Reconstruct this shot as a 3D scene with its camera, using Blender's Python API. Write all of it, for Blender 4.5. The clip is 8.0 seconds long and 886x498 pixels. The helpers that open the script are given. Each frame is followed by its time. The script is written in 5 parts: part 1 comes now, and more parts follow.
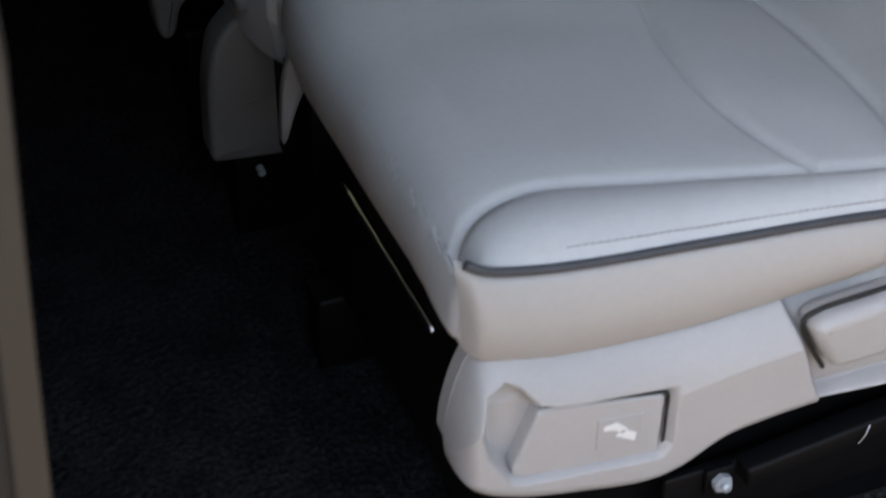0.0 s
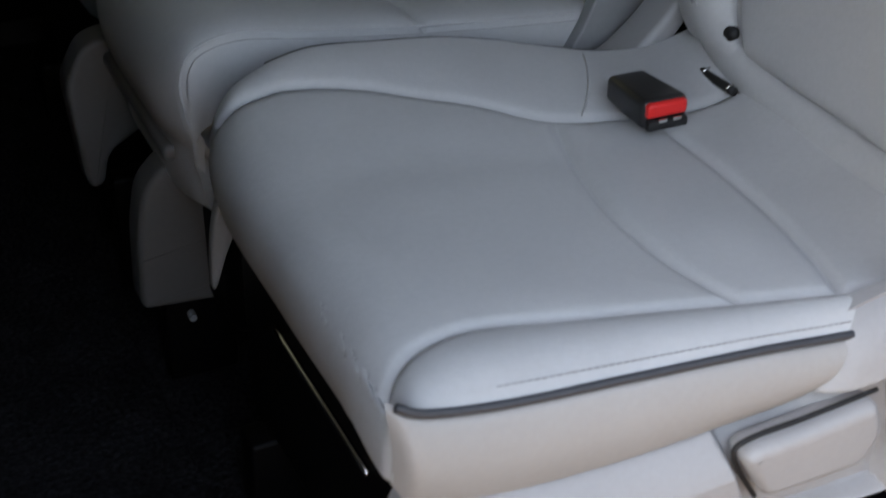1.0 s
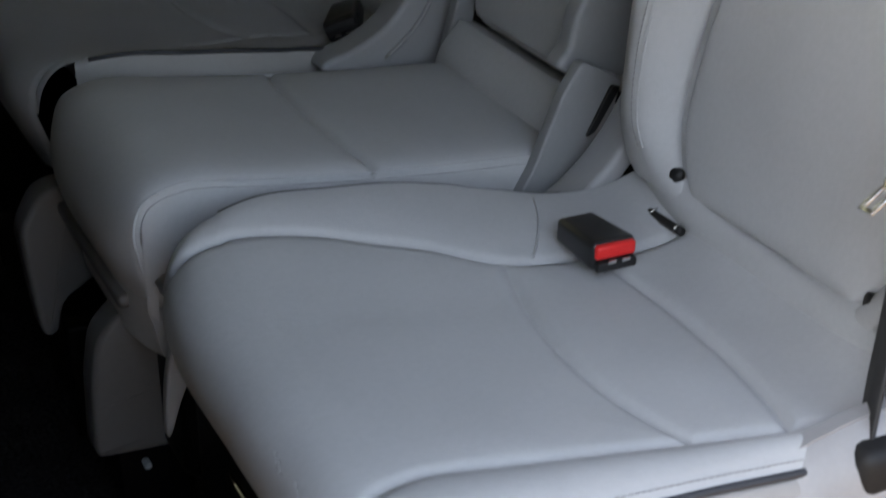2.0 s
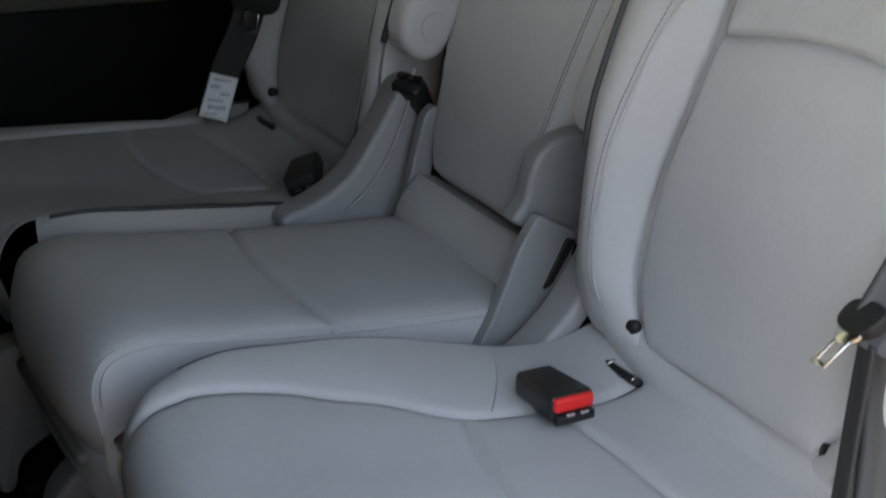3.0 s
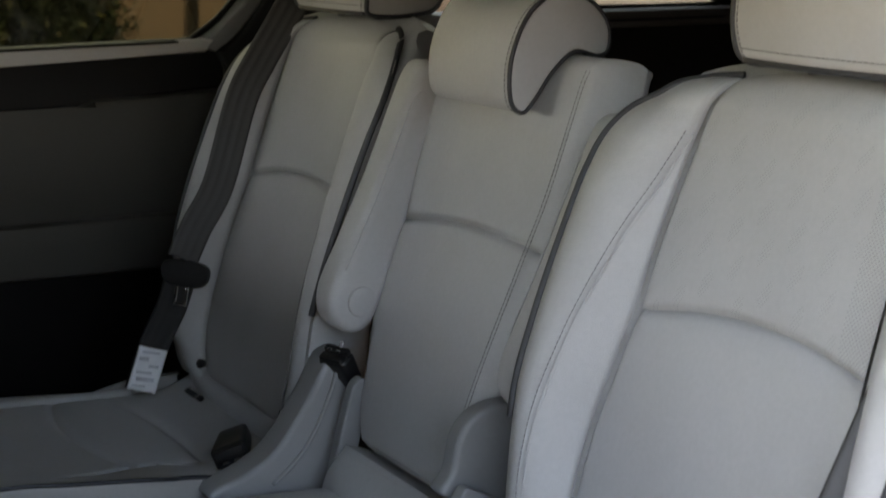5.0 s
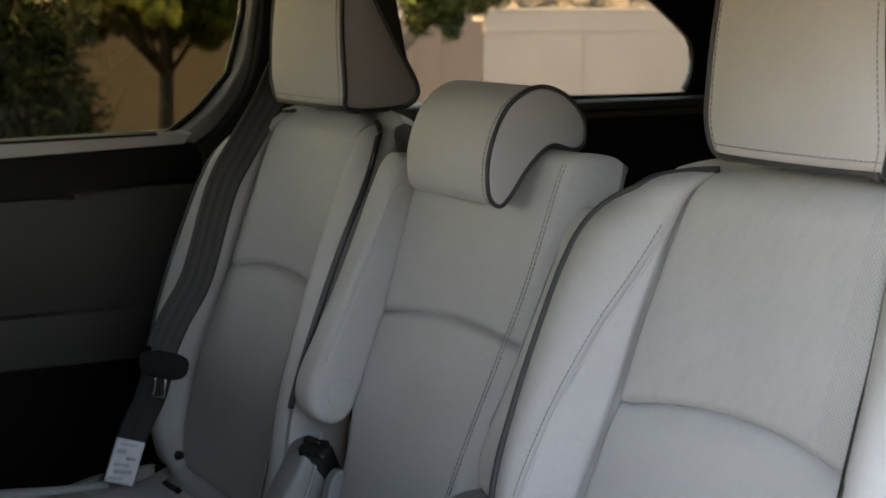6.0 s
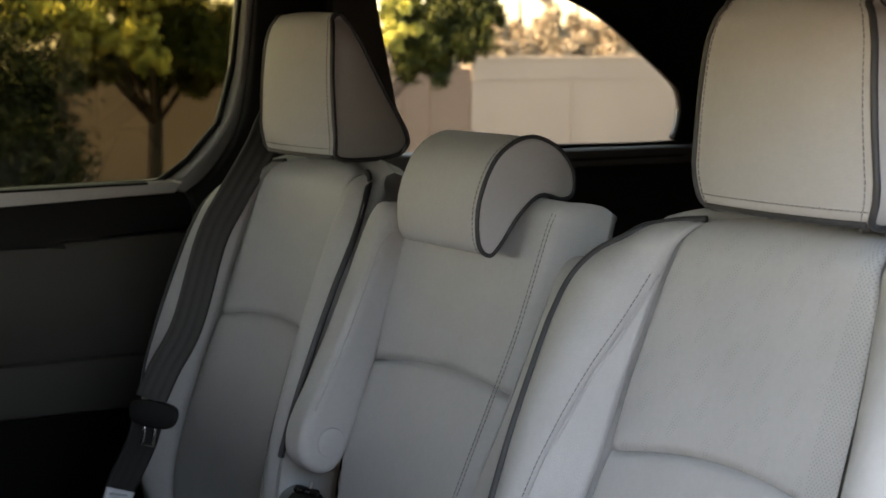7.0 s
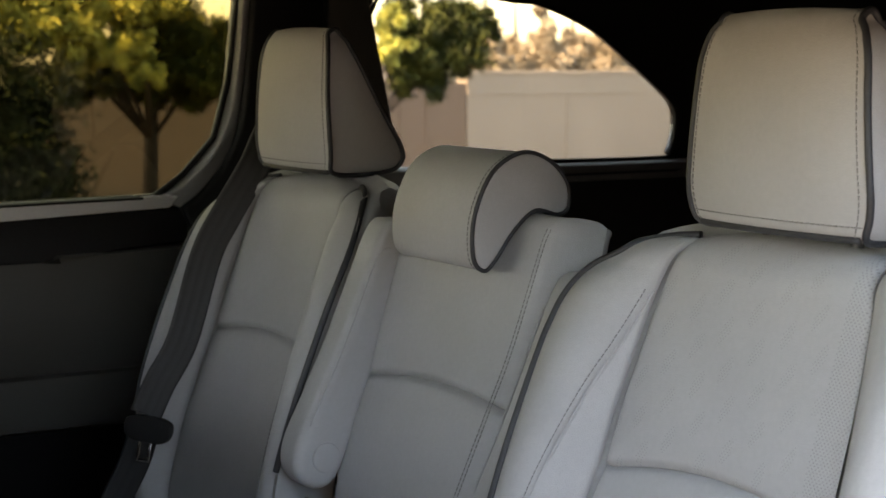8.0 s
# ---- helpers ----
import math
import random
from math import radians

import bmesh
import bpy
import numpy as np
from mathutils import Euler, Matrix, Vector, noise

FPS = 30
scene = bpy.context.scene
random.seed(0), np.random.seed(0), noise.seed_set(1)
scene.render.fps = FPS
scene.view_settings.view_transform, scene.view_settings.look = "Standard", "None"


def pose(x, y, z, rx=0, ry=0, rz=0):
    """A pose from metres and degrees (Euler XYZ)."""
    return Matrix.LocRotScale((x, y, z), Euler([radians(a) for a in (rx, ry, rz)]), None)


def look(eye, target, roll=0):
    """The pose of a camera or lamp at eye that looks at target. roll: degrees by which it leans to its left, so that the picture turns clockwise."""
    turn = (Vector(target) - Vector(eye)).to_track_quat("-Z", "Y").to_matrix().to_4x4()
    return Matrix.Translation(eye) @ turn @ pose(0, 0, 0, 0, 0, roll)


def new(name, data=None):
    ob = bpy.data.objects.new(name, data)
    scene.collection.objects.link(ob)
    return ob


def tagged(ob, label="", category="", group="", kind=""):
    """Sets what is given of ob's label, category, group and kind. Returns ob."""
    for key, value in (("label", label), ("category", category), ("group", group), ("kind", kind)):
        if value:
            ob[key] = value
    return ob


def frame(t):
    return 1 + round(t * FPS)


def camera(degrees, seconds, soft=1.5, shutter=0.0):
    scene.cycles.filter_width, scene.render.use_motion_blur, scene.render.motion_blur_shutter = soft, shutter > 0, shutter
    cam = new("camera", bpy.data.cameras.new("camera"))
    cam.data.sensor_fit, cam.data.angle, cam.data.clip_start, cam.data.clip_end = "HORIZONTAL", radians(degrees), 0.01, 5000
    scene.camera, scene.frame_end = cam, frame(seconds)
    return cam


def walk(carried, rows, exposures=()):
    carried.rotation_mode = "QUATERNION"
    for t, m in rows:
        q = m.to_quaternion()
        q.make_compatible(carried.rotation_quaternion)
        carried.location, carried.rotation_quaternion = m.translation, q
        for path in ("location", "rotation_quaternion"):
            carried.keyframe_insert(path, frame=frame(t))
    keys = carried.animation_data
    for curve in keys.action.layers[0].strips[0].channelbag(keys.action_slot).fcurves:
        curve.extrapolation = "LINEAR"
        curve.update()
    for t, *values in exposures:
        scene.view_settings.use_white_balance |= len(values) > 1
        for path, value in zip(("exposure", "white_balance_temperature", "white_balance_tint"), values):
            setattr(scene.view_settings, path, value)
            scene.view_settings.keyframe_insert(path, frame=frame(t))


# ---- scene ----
cam = camera(32.38, 8.0, soft=1.5, shutter=0.5)
PATH = [
    (0, (-0.2835, -0.9411, 1.0299), (0.3142, 0.5311, -0.1848), 0.34),
    (0.5, (-0.2813, -0.9447, 1.0346), (0.3777, 0.5609, -0.1050), 0.25),
    (1, (-0.2810, -0.9472, 1.0416), (0.4326, 0.5827, -0.0308), 0.27),
    (1.5, (-0.2793, -0.9503, 1.0473), (0.4783, 0.6070, 0.0468), 0.18),
    (3, (-0.2772, -0.9603, 1.0701), (0.6007, 0.6720, 0.3186), 0.14),
    (3.5, (-0.2790, -0.9661, 1.0769), (0.6340, 0.6818, 0.4053), 0.18),
    (4, (-0.2805, -0.9714, 1.0827), (0.6663, 0.6878, 0.4904), 0.24),
    (4.5, (-0.2816, -0.9761, 1.0853), (0.6957, 0.6937, 0.5787), 0.30),
    (5, (-0.2861, -0.9812, 1.0930), (0.7206, 0.6929, 0.6645), 0.26),
    (6.5, (-0.3016, -0.9919, 1.1078), (0.7557, 0.6815, 0.8221), 0.16),
    (7, (-0.3033, -0.9945, 1.1088), (0.7605, 0.6791, 0.8491), 0.16),
    (7.5, (-0.3034, -0.9950, 1.1101), (0.7648, 0.6779, 0.8645), 0.14),
    (8, (-0.3039, -0.9963, 1.1101), (0.7660, 0.6761, 0.8689), 0.18),
]
walk(cam, [(t, look(eye, target, roll)) for t, eye, target, roll in PATH], [(0, 3.22, 9800, 13), (1.5, 3.25, 9700, 13), (3.5, 3.46, 9400, 12), (8, 3.42, 8900, 13)])
cam.data.dof.use_dof, cam.data.dof.focus_distance, cam.data.dof.aperture_fstop = True, 1.65, 10.5

# world, sun and exposure
SUN_TURN, SUN_UP = 172.0, 50.0
world = bpy.data.worlds.new("world")
scene.world = world
world.use_nodes = True
wn = world.node_tree.nodes
sky = wn.new("ShaderNodeTexSky")
sky.sky_type, sky.sun_disc = "NISHITA", False
sky.sun_elevation, sky.sun_rotation = radians(SUN_UP), radians(90 - SUN_TURN)
wn["Background"].inputs["Strength"].default_value = 0.15
world.node_tree.links.new(sky.outputs[0], wn["Background"].inputs["Color"])
sun_data = bpy.data.lights.new("sun", "SUN")
sun_data.energy, sun_data.angle, sun_data.color = 4.5, radians(0.53), (1.0, 0.88, 0.70)
sun = new("sun", sun_data)
_az = radians(SUN_TURN)
sun.matrix_world = look((0, 0, 9), (-math.cos(_az) * 9 * math.cos(radians(SUN_UP)), -math.sin(_az) * 9 * math.cos(radians(SUN_UP)), 9 - 9 * math.sin(radians(SUN_UP))))


# materials
def material(name, color, rough=0.5, metal=0.0, grain=(0.0, 100.0), bump=(0.0, 200.0), blotch=(0.0, 6.0), coat=0.0, sheen=0.0, spec=0.5):
    """grain, blotch: how much the colour varies, and its scale; bump: relief in metres, and its scale."""
    m = bpy.data.materials.new(name)
    m.use_nodes = True
    nt = m.node_tree
    b = nt.nodes["Principled BSDF"]
    b.inputs["Roughness"].default_value, b.inputs["Metallic"].default_value = rough, metal
    b.inputs["Coat Weight"].default_value, b.inputs["Sheen Weight"].default_value = coat, sheen
    b.inputs["Specular IOR Level"].default_value = spec
    co = nt.nodes.new("ShaderNodeTexCoord")
    out = None
    for amount, size in (grain, blotch):
        n = nt.nodes.new("ShaderNodeTexNoise")
        n.inputs["Scale"].default_value, n.inputs["Detail"].default_value = size, 4
        nt.links.new(co.outputs["Object"], n.inputs["Vector"])
        r = nt.nodes.new("ShaderNodeMapRange")
        r.inputs["To Min"].default_value, r.inputs["To Max"].default_value = 1 - amount, 1 + amount
        r.inputs["From Min"].default_value, r.inputs["From Max"].default_value = 0.25, 0.75
        nt.links.new(n.outputs["Fac"], r.inputs["Value"])
        if out is None:
            out = r.outputs["Result"]
        else:
            mul = nt.nodes.new("ShaderNodeMath")
            mul.operation = "MULTIPLY"
            nt.links.new(out, mul.inputs[0])
            nt.links.new(r.outputs["Result"], mul.inputs[1])
            out = mul.outputs[0]
    mix = nt.nodes.new("ShaderNodeVectorMath")
    mix.operation = "SCALE"
    mix.inputs[0].default_value = color
    nt.links.new(out, mix.inputs["Scale"])
    nt.links.new(mix.outputs[0], b.inputs["Base Color"])
    if bump[0]:
        n = nt.nodes.new("ShaderNodeTexVoronoi")
        n.inputs["Scale"].default_value = bump[1]
        nt.links.new(co.outputs["Object"], n.inputs["Vector"])
        k = nt.nodes.new("ShaderNodeBump")
        k.inputs["Distance"].default_value, k.inputs["Strength"].default_value = bump[0], 0.6
        nt.links.new(n.outputs["Distance"], k.inputs["Height"])
        nt.links.new(k.outputs["Normal"], b.inputs["Normal"])
    return m


GREY = (0.428, 0.427, 0.427)
LEATHER = material("grey leather", GREY, 0.52, grain=(0.03, 180), bump=(0.0004, 900), blotch=(0.04, 9), spec=0.3)
# darkened and warmed in the colour for how light falls on the sides
VINYL = material("dimmed grey vinyl side", (0.305, 0.29, 0.278), 0.5, grain=(0.03, 180), bump=(0.0003, 900), blotch=(0.04, 7), spec=0.4)
PIPING = material("slate piping", (0.032, 0.034, 0.040), 0.5, grain=(0.1, 300))
THREAD = material("grey thread", (0.23, 0.228, 0.227), 0.7)
PLASTIC = material("grey moulded plastic", (0.27, 0.268, 0.272), 0.5, grain=(0.02, 200), bump=(0.0002, 1500), blotch=(0.03, 10))
SHIELD = material("grey side plastic", (0.295, 0.286, 0.284), 0.45, grain=(0.03, 200), bump=(0.0002, 1500), blotch=(0.04, 10))
DARKGREY = material("slate plastic", (0.12, 0.12, 0.125), 0.55, grain=(0.05, 200), bump=(0.0002, 1500))
BLACK = material("black plastic", (0.013, 0.013, 0.0135), 0.55, spec=0.3, grain=(0.1, 150), bump=(0.0002, 1200))
TRIM = material("dark taupe trim", (0.066, 0.063, 0.056), 0.55, grain=(0.04, 200), bump=(0.0003, 900), blotch=(0.06, 5))
# beige taken near black in the base colour, for its dim lighting
DIMBEIGE = material("dimmed beige pillar trim", (0.021, 0.0165, 0.012), 0.7, grain=(0.04, 150), blotch=(0.05, 5))
IRON = material("black steel", (0.0025, 0.0025, 0.003), 0.5, spec=0.12, grain=(0.2, 60))
CARPET = material("black carpet", (0.013, 0.013, 0.0145), 0.95, grain=(0.8, 160), bump=(0.006, 130), blotch=(0.5, 20), spec=0.1)
WEB = material("grey seat belt webbing", (0.043, 0.043, 0.044), 0.65, grain=(0.1, 500), bump=(0.0003, 700))
DARKWEB = material("black webbing", (0.02, 0.02, 0.021), 0.7, grain=(0.1, 500))
GLOSS = material("glossy black plastic", (0.012, 0.012, 0.013), 0.32, spec=0.5, grain=(0.1, 150))
RED = material("red button", (0.75, 0.02, 0.02), 0.35)
CHROME = material("bright steel", (0.75, 0.75, 0.75), 0.22, 1.0, grain=(0.05, 50))
WHITE = material("white label", (0.75, 0.76, 0.78), 0.6, grain=(0.05, 80))
INK = material("grey print", (0.52, 0.53, 0.56), 0.7)
HEADLINER = material("charcoal headliner", (0.03, 0.03, 0.03), 0.95, grain=(0.2, 400))
GROUND = material("grey driveway concrete", (0.055, 0.046, 0.041), 0.9, grain=(0.12, 30), blotch=(0.15, 0.6), bump=(0.004, 60))
WALL = material("tan stucco", (0.36, 0.30, 0.24), 0.9, grain=(0.06, 40), blotch=(0.1, 0.7), bump=(0.003, 120))
BARK = material("brown bark", (0.018, 0.013, 0.010), 0.9, grain=(0.4, 30), bump=(0.01, 30))
PAINT = material("dark car paint", (0.03, 0.035, 0.045), 0.3, coat=0.6)


def foliage(name, dark, light, clump=4.0, middle=0.5):
    """Leaves vary one by one; wider clump tones paint in sun and shade."""
    m = bpy.data.materials.new(name)
    m.use_nodes = True
    nt = m.node_tree
    b = nt.nodes["Principled BSDF"]
    g = nt.nodes.new("ShaderNodeNewGeometry")
    co = nt.nodes.new("ShaderNodeTexCoord")
    n = nt.nodes.new("ShaderNodeTexNoise")
    n.inputs["Scale"].default_value, n.inputs["Detail"].default_value = clump, 2
    nt.links.new(co.outputs["Object"], n.inputs["Vector"])
    wide = nt.nodes.new("ShaderNodeMapRange")
    wide.inputs["From Min"].default_value, wide.inputs["From Max"].default_value = middle - 0.12, middle + 0.12
    nt.links.new(n.outputs["Fac"], wide.inputs["Value"])
    mix = nt.nodes.new("ShaderNodeMath")
    mix.operation = "MULTIPLY_ADD"
    mix.inputs[1].default_value = 0.3
    nt.links.new(g.outputs["Random Per Island"], mix.inputs[0])
    scale = nt.nodes.new("ShaderNodeMath")
    scale.operation = "MULTIPLY"
    scale.inputs[1].default_value = 0.7
    nt.links.new(wide.outputs["Result"], scale.inputs[0])
    nt.links.new(scale.outputs[0], mix.inputs[2])
    r = nt.nodes.new("ShaderNodeValToRGB")
    r.color_ramp.elements[0].color, r.color_ramp.elements[1].color = (*dark, 1), (*light, 1)
    nt.links.new(mix.outputs[0], r.inputs["Fac"])
    nt.links.new(r.outputs["Color"], b.inputs["Base Color"])
    b.inputs["Roughness"].default_value = 0.6
    b.inputs["Specular IOR Level"].default_value = 0.15
    return m


# sunlit and shaded needles are two colours of one foliage: light painted in
SUNPINE = foliage("pine needles", (0.05, 0.07, 0.02), (0.56, 0.55, 0.15), 6.0, 0.47)
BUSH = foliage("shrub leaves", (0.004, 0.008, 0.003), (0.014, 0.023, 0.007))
SHADEPINE = foliage("shaded pine needles", (0.010, 0.017, 0.005), (0.09, 0.10, 0.022), 5.0, 0.55)
# haze is put into the leaf colour: tan near the wall's tone
FAR = foliage("haze-tinted tree leaves", (0.33, 0.275, 0.205), (0.38, 0.315, 0.24))


def glass(name, tint):
    m = bpy.data.materials.new(name)
    m.use_nodes = True
    nt = m.node_tree
    nt.nodes.remove(nt.nodes["Principled BSDF"])
    t, g, mix, fr = (nt.nodes.new("ShaderNode" + k) for k in ("BsdfTransparent", "BsdfGlossy", "MixShader", "Fresnel"))
    t.inputs["Color"].default_value = (*tint, 1)
    g.inputs["Roughness"].default_value = 0.02
    fr.inputs["IOR"].default_value = 1.45
    nt.links.new(fr.outputs[0], mix.inputs[0])
    nt.links.new(t.outputs[0], mix.inputs[1])
    nt.links.new(g.outputs[0], mix.inputs[2])
    nt.links.new(mix.outputs[0], nt.nodes["Material Output"].inputs["Surface"])
    return m


GLASS = glass("privacy glass", (0.71, 0.68, 0.635))
CLEAR = glass("dark privacy glass", (0.455, 0.41, 0.305))


# building blocks
def mesh_of(name, verts, faces, mat, smooth=True):
    me = bpy.data.meshes.new(name)
    me.from_pydata([tuple(map(float, v)) for v in verts], [], [tuple(int(i) for i in f) for f in faces])
    me.materials.append(mat)
    me.polygons.foreach_set("use_smooth", [smooth] * len(me.polygons))
    me.update()
    return me


def thing(name, label, category, mat=None, bm=None, group="", kind="", at=(0, 0, 0)):
    """A top-level thing: an Empty at its base, or a mesh if bm is given."""
    ob = new(name, finish(name, bm, mat) if bm is not None else None)
    ob.location = at if bm is None else (0, 0, 0)
    return tagged(ob, label, category, group, kind)


def finish(name, bm, mat, smooth=True):
    if isinstance(bm, bpy.types.Mesh):
        return bm
    me = bpy.data.meshes.new(name)
    bmesh.ops.recalc_face_normals(bm, faces=bm.faces)
    for f in bm.faces:
        f.smooth = smooth
    for e in bm.edges:
        if len(e.link_faces) == 2 and e.calc_face_angle(0) > radians(38):
            e.smooth = False
    bm.to_mesh(me)
    bm.free()
    me.materials.append(mat)
    return me


def part(name, bm, mat, parent, label="", smooth=True):
    """One mesh object under a thing or under a part; world coordinates, whatever the parent's place is."""
    ob = new(name, finish(name, bm, mat, smooth))
    ob.parent = parent
    if parent is not None and parent.parent is None:
        ob.matrix_parent_inverse = Matrix.Translation(-parent.location)
    if label:
        ob["label"] = label
    return ob


def curve_through(pts, n, closed=False):
    """n points along a smooth (Catmull-Rom) curve through pts."""
    p = np.array(pts, float)
    k = len(p)
    seg = np.linspace(0, k if closed else k - 1, n, endpoint=not closed)
    out = []
    for s in seg:
        i = min(int(s), k - 1 if closed else k - 2)
        f = s - i
        idx = [(i + d) % k if closed else min(max(i + d, 0), k - 1) for d in (-1, 0, 1, 2)]
        a, b, c, d = (p[j] for j in idx)
        out.append(0.5 * (2 * b + (c - a) * f + (2 * a - 5 * b + 4 * c - d) * f**2 + (3 * b - a - 3 * c + d) * f**3))
    return np.array(out)


def lookup(table, x):
    """Smooth value at x of a table of (x, value)."""
    xs, ys = np.array([r[0] for r in table], float), np.array([r[1] for r in table], float)
    fine = curve_through(np.c_[xs, ys], 16 * len(xs))
    return np.interp(x, fine[:, 0], fine[:, 1])


def box(x0, y0, z0, x1, y1, z1, bevel=0.0, segments=3):
    bm = bmesh.new()
    bmesh.ops.create_cube(bm, size=1)
    for v in bm.verts:
        v.co = Vector(((x0 + x1) / 2 + v.co.x * (x1 - x0), (y0 + y1) / 2 + v.co.y * (y1 - y0), (z0 + z1) / 2 + v.co.z * (z1 - z0)))
    if bevel:
        bmesh.ops.bevel(bm, geom=bm.edges[:], offset=bevel, segments=segments, profile=0.5, affect="EDGES")
    return bm


def round_slab(outline, place, lo, hi, r, segments):
    """A slab with rounded rims from a smooth 2D outline."""
    p = np.array(outline, float)
    t = np.roll(p, -1, 0) - np.roll(p, 1, 0)
    inward = np.c_[-t[:, 1], t[:, 0]] / (np.linalg.norm(t, axis=1)[:, None] + 1e-12)
    area = (p[:, 0] * np.roll(p[:, 1], -1) - p[:, 1] * np.roll(p[:, 0], -1)).sum()
    inward = inward * np.sign(area)
    for _ in range(3):
        inward = (np.roll(inward, 1, 0) + 2 * inward + np.roll(inward, -1, 0)) / 4
    sg = 1.0 if hi > lo else -1.0
    r = min(r, abs(hi - lo) / 2)
    angles = np.linspace(0, math.pi / 2, segments)
    rings = [(r * (1 - math.sin(a)), lo + sg * r * (1 - math.cos(a))) for a in angles]
    rings += [(o, hi + lo - h) for o, h in rings[::-1]]
    bm = bmesh.new()
    loops = [[bm.verts.new(place(float(a), float(b), h)) for a, b in p + inward * o] for o, h in rings]
    n = len(p)
    for low, high in zip(loops, loops[1:]):
        for i in range(n):
            bm.faces.new((low[i], low[(i + 1) % n], high[(i + 1) % n], high[i]))
    bm.faces.new(loops[0][::-1])
    bm.faces.new(loops[-1])
    return bm


def rounded(pts, r, k=6):
    """A polygon with its corners rounded off."""
    p, out = np.array(pts, float), []
    for i in range(len(p)):
        a, b, c = p[i - 1], p[i], p[(i + 1) % len(p)]
        u, v = a - b, c - b
        lu, lv = np.linalg.norm(u), np.linalg.norm(v)
        s, e = b + u / lu * min(r, lu * 0.45), b + v / lv * min(r, lv * 0.45)
        out += [tuple((1 - f) ** 2 * s + 2 * f * (1 - f) * b + f * f * e) for f in np.linspace(0, 1, k)]
    return out


def extrude(outline, place, lo, hi, bevel=0.004, segments=2):
    """A slab from a 2D outline; place(a, b, h) gives the world point, h runs from lo to hi."""
    bm = bmesh.new()
    n = len(outline)
    low = [bm.verts.new(place(a, b, lo)) for a, b in outline]
    high = [bm.verts.new(place(a, b, hi)) for a, b in outline]
    if bevel and n > 20:
        bm.free()
        return round_slab(outline, place, lo, hi, bevel, segments + 2)
    caps = [bm.faces.new(low[::-1]), bm.faces.new(high)]
    for i in range(n):
        bm.faces.new((low[i], low[(i + 1) % n], high[(i + 1) % n], high[i]))
    if bevel:
        rim = [e for f in caps for e in f.edges]
        bmesh.ops.bevel(bm, geom=rim, offset=bevel, segments=segments, profile=0.5, affect="EDGES")
    return bm


def tube(points, radius, sides=8, closed=False, flat=1.0):
    """A round cord along points."""
    p = np.array(points, float)
    n = len(p)
    tang = np.roll(p, -1, 0) - np.roll(p, 1, 0) if closed else np.gradient(p, axis=0)
    tang /= np.linalg.norm(tang, axis=1)[:, None] + 1e-9
    up = np.array([0.3, 0.2, 0.93])
    verts, faces = [], []
    for i in range(n):
        a = np.cross(tang[i], up)
        if np.linalg.norm(a) < 0.1:
            a = np.cross(tang[i], (1, 0, 0))
        a /= np.linalg.norm(a)
        b = np.cross(tang[i], a)
        for s in range(sides):
            w = 2 * math.pi * s / sides
            verts.append(p[i] + radius * (math.cos(w) * a + flat * math.sin(w) * b))
    for i in range(n if closed else n - 1):
        for s in range(sides):
            j, k = (i + 1) % n, (s + 1) % sides
            faces.append((i * sides + s, i * sides + k, j * sides + k, j * sides + s))
    if not closed:
        faces += [tuple(range(sides))[::-1], tuple((n - 1) * sides + s for s in range(sides))]
    return verts, faces


def cord(name, points, radius, mat, parent, label="", closed=False, sides=8):
    v, f = tube(points, radius, sides, closed)
    return part(name, mesh_of(name, v, f, mat), mat, parent, label)


def stitches(name, points, mat, parent, length=0.0042, gap=0.0016, radius=0.0006):
    """A row of short raised threads along a line: many small pieces, one part."""
    p = np.array(points, float)
    d = np.r_[0, np.cumsum(np.linalg.norm(np.diff(p, axis=0), axis=1))]
    verts, faces, s = [], [], 0.0
    while s + length < d[-1]:
        q = np.array([[np.interp(s + length * k, d, p[:, a]) for a in range(3)] for k in (0, 0.3, 0.7, 1)])
        v, f = tube(q, radius, 5)
        faces += [tuple(i + len(verts) for i in g) for g in f]
        verts += v
        s += length + gap
    ob = part(name, mesh_of(name, verts, faces, mat), mat, parent)
    ob["kind"] = "stuff"
    return ob


def grid_mesh(name, P, mat):
    nu, nv = P.shape[:2]
    idx = np.arange(nu * nv).reshape(nu, nv)
    faces = np.stack([idx[:-1, :-1], idx[1:, :-1], idx[1:, 1:], idx[:-1, 1:]], -1).reshape(-1, 4)
    return mesh_of(name, P.reshape(-1, 3), faces, mat)


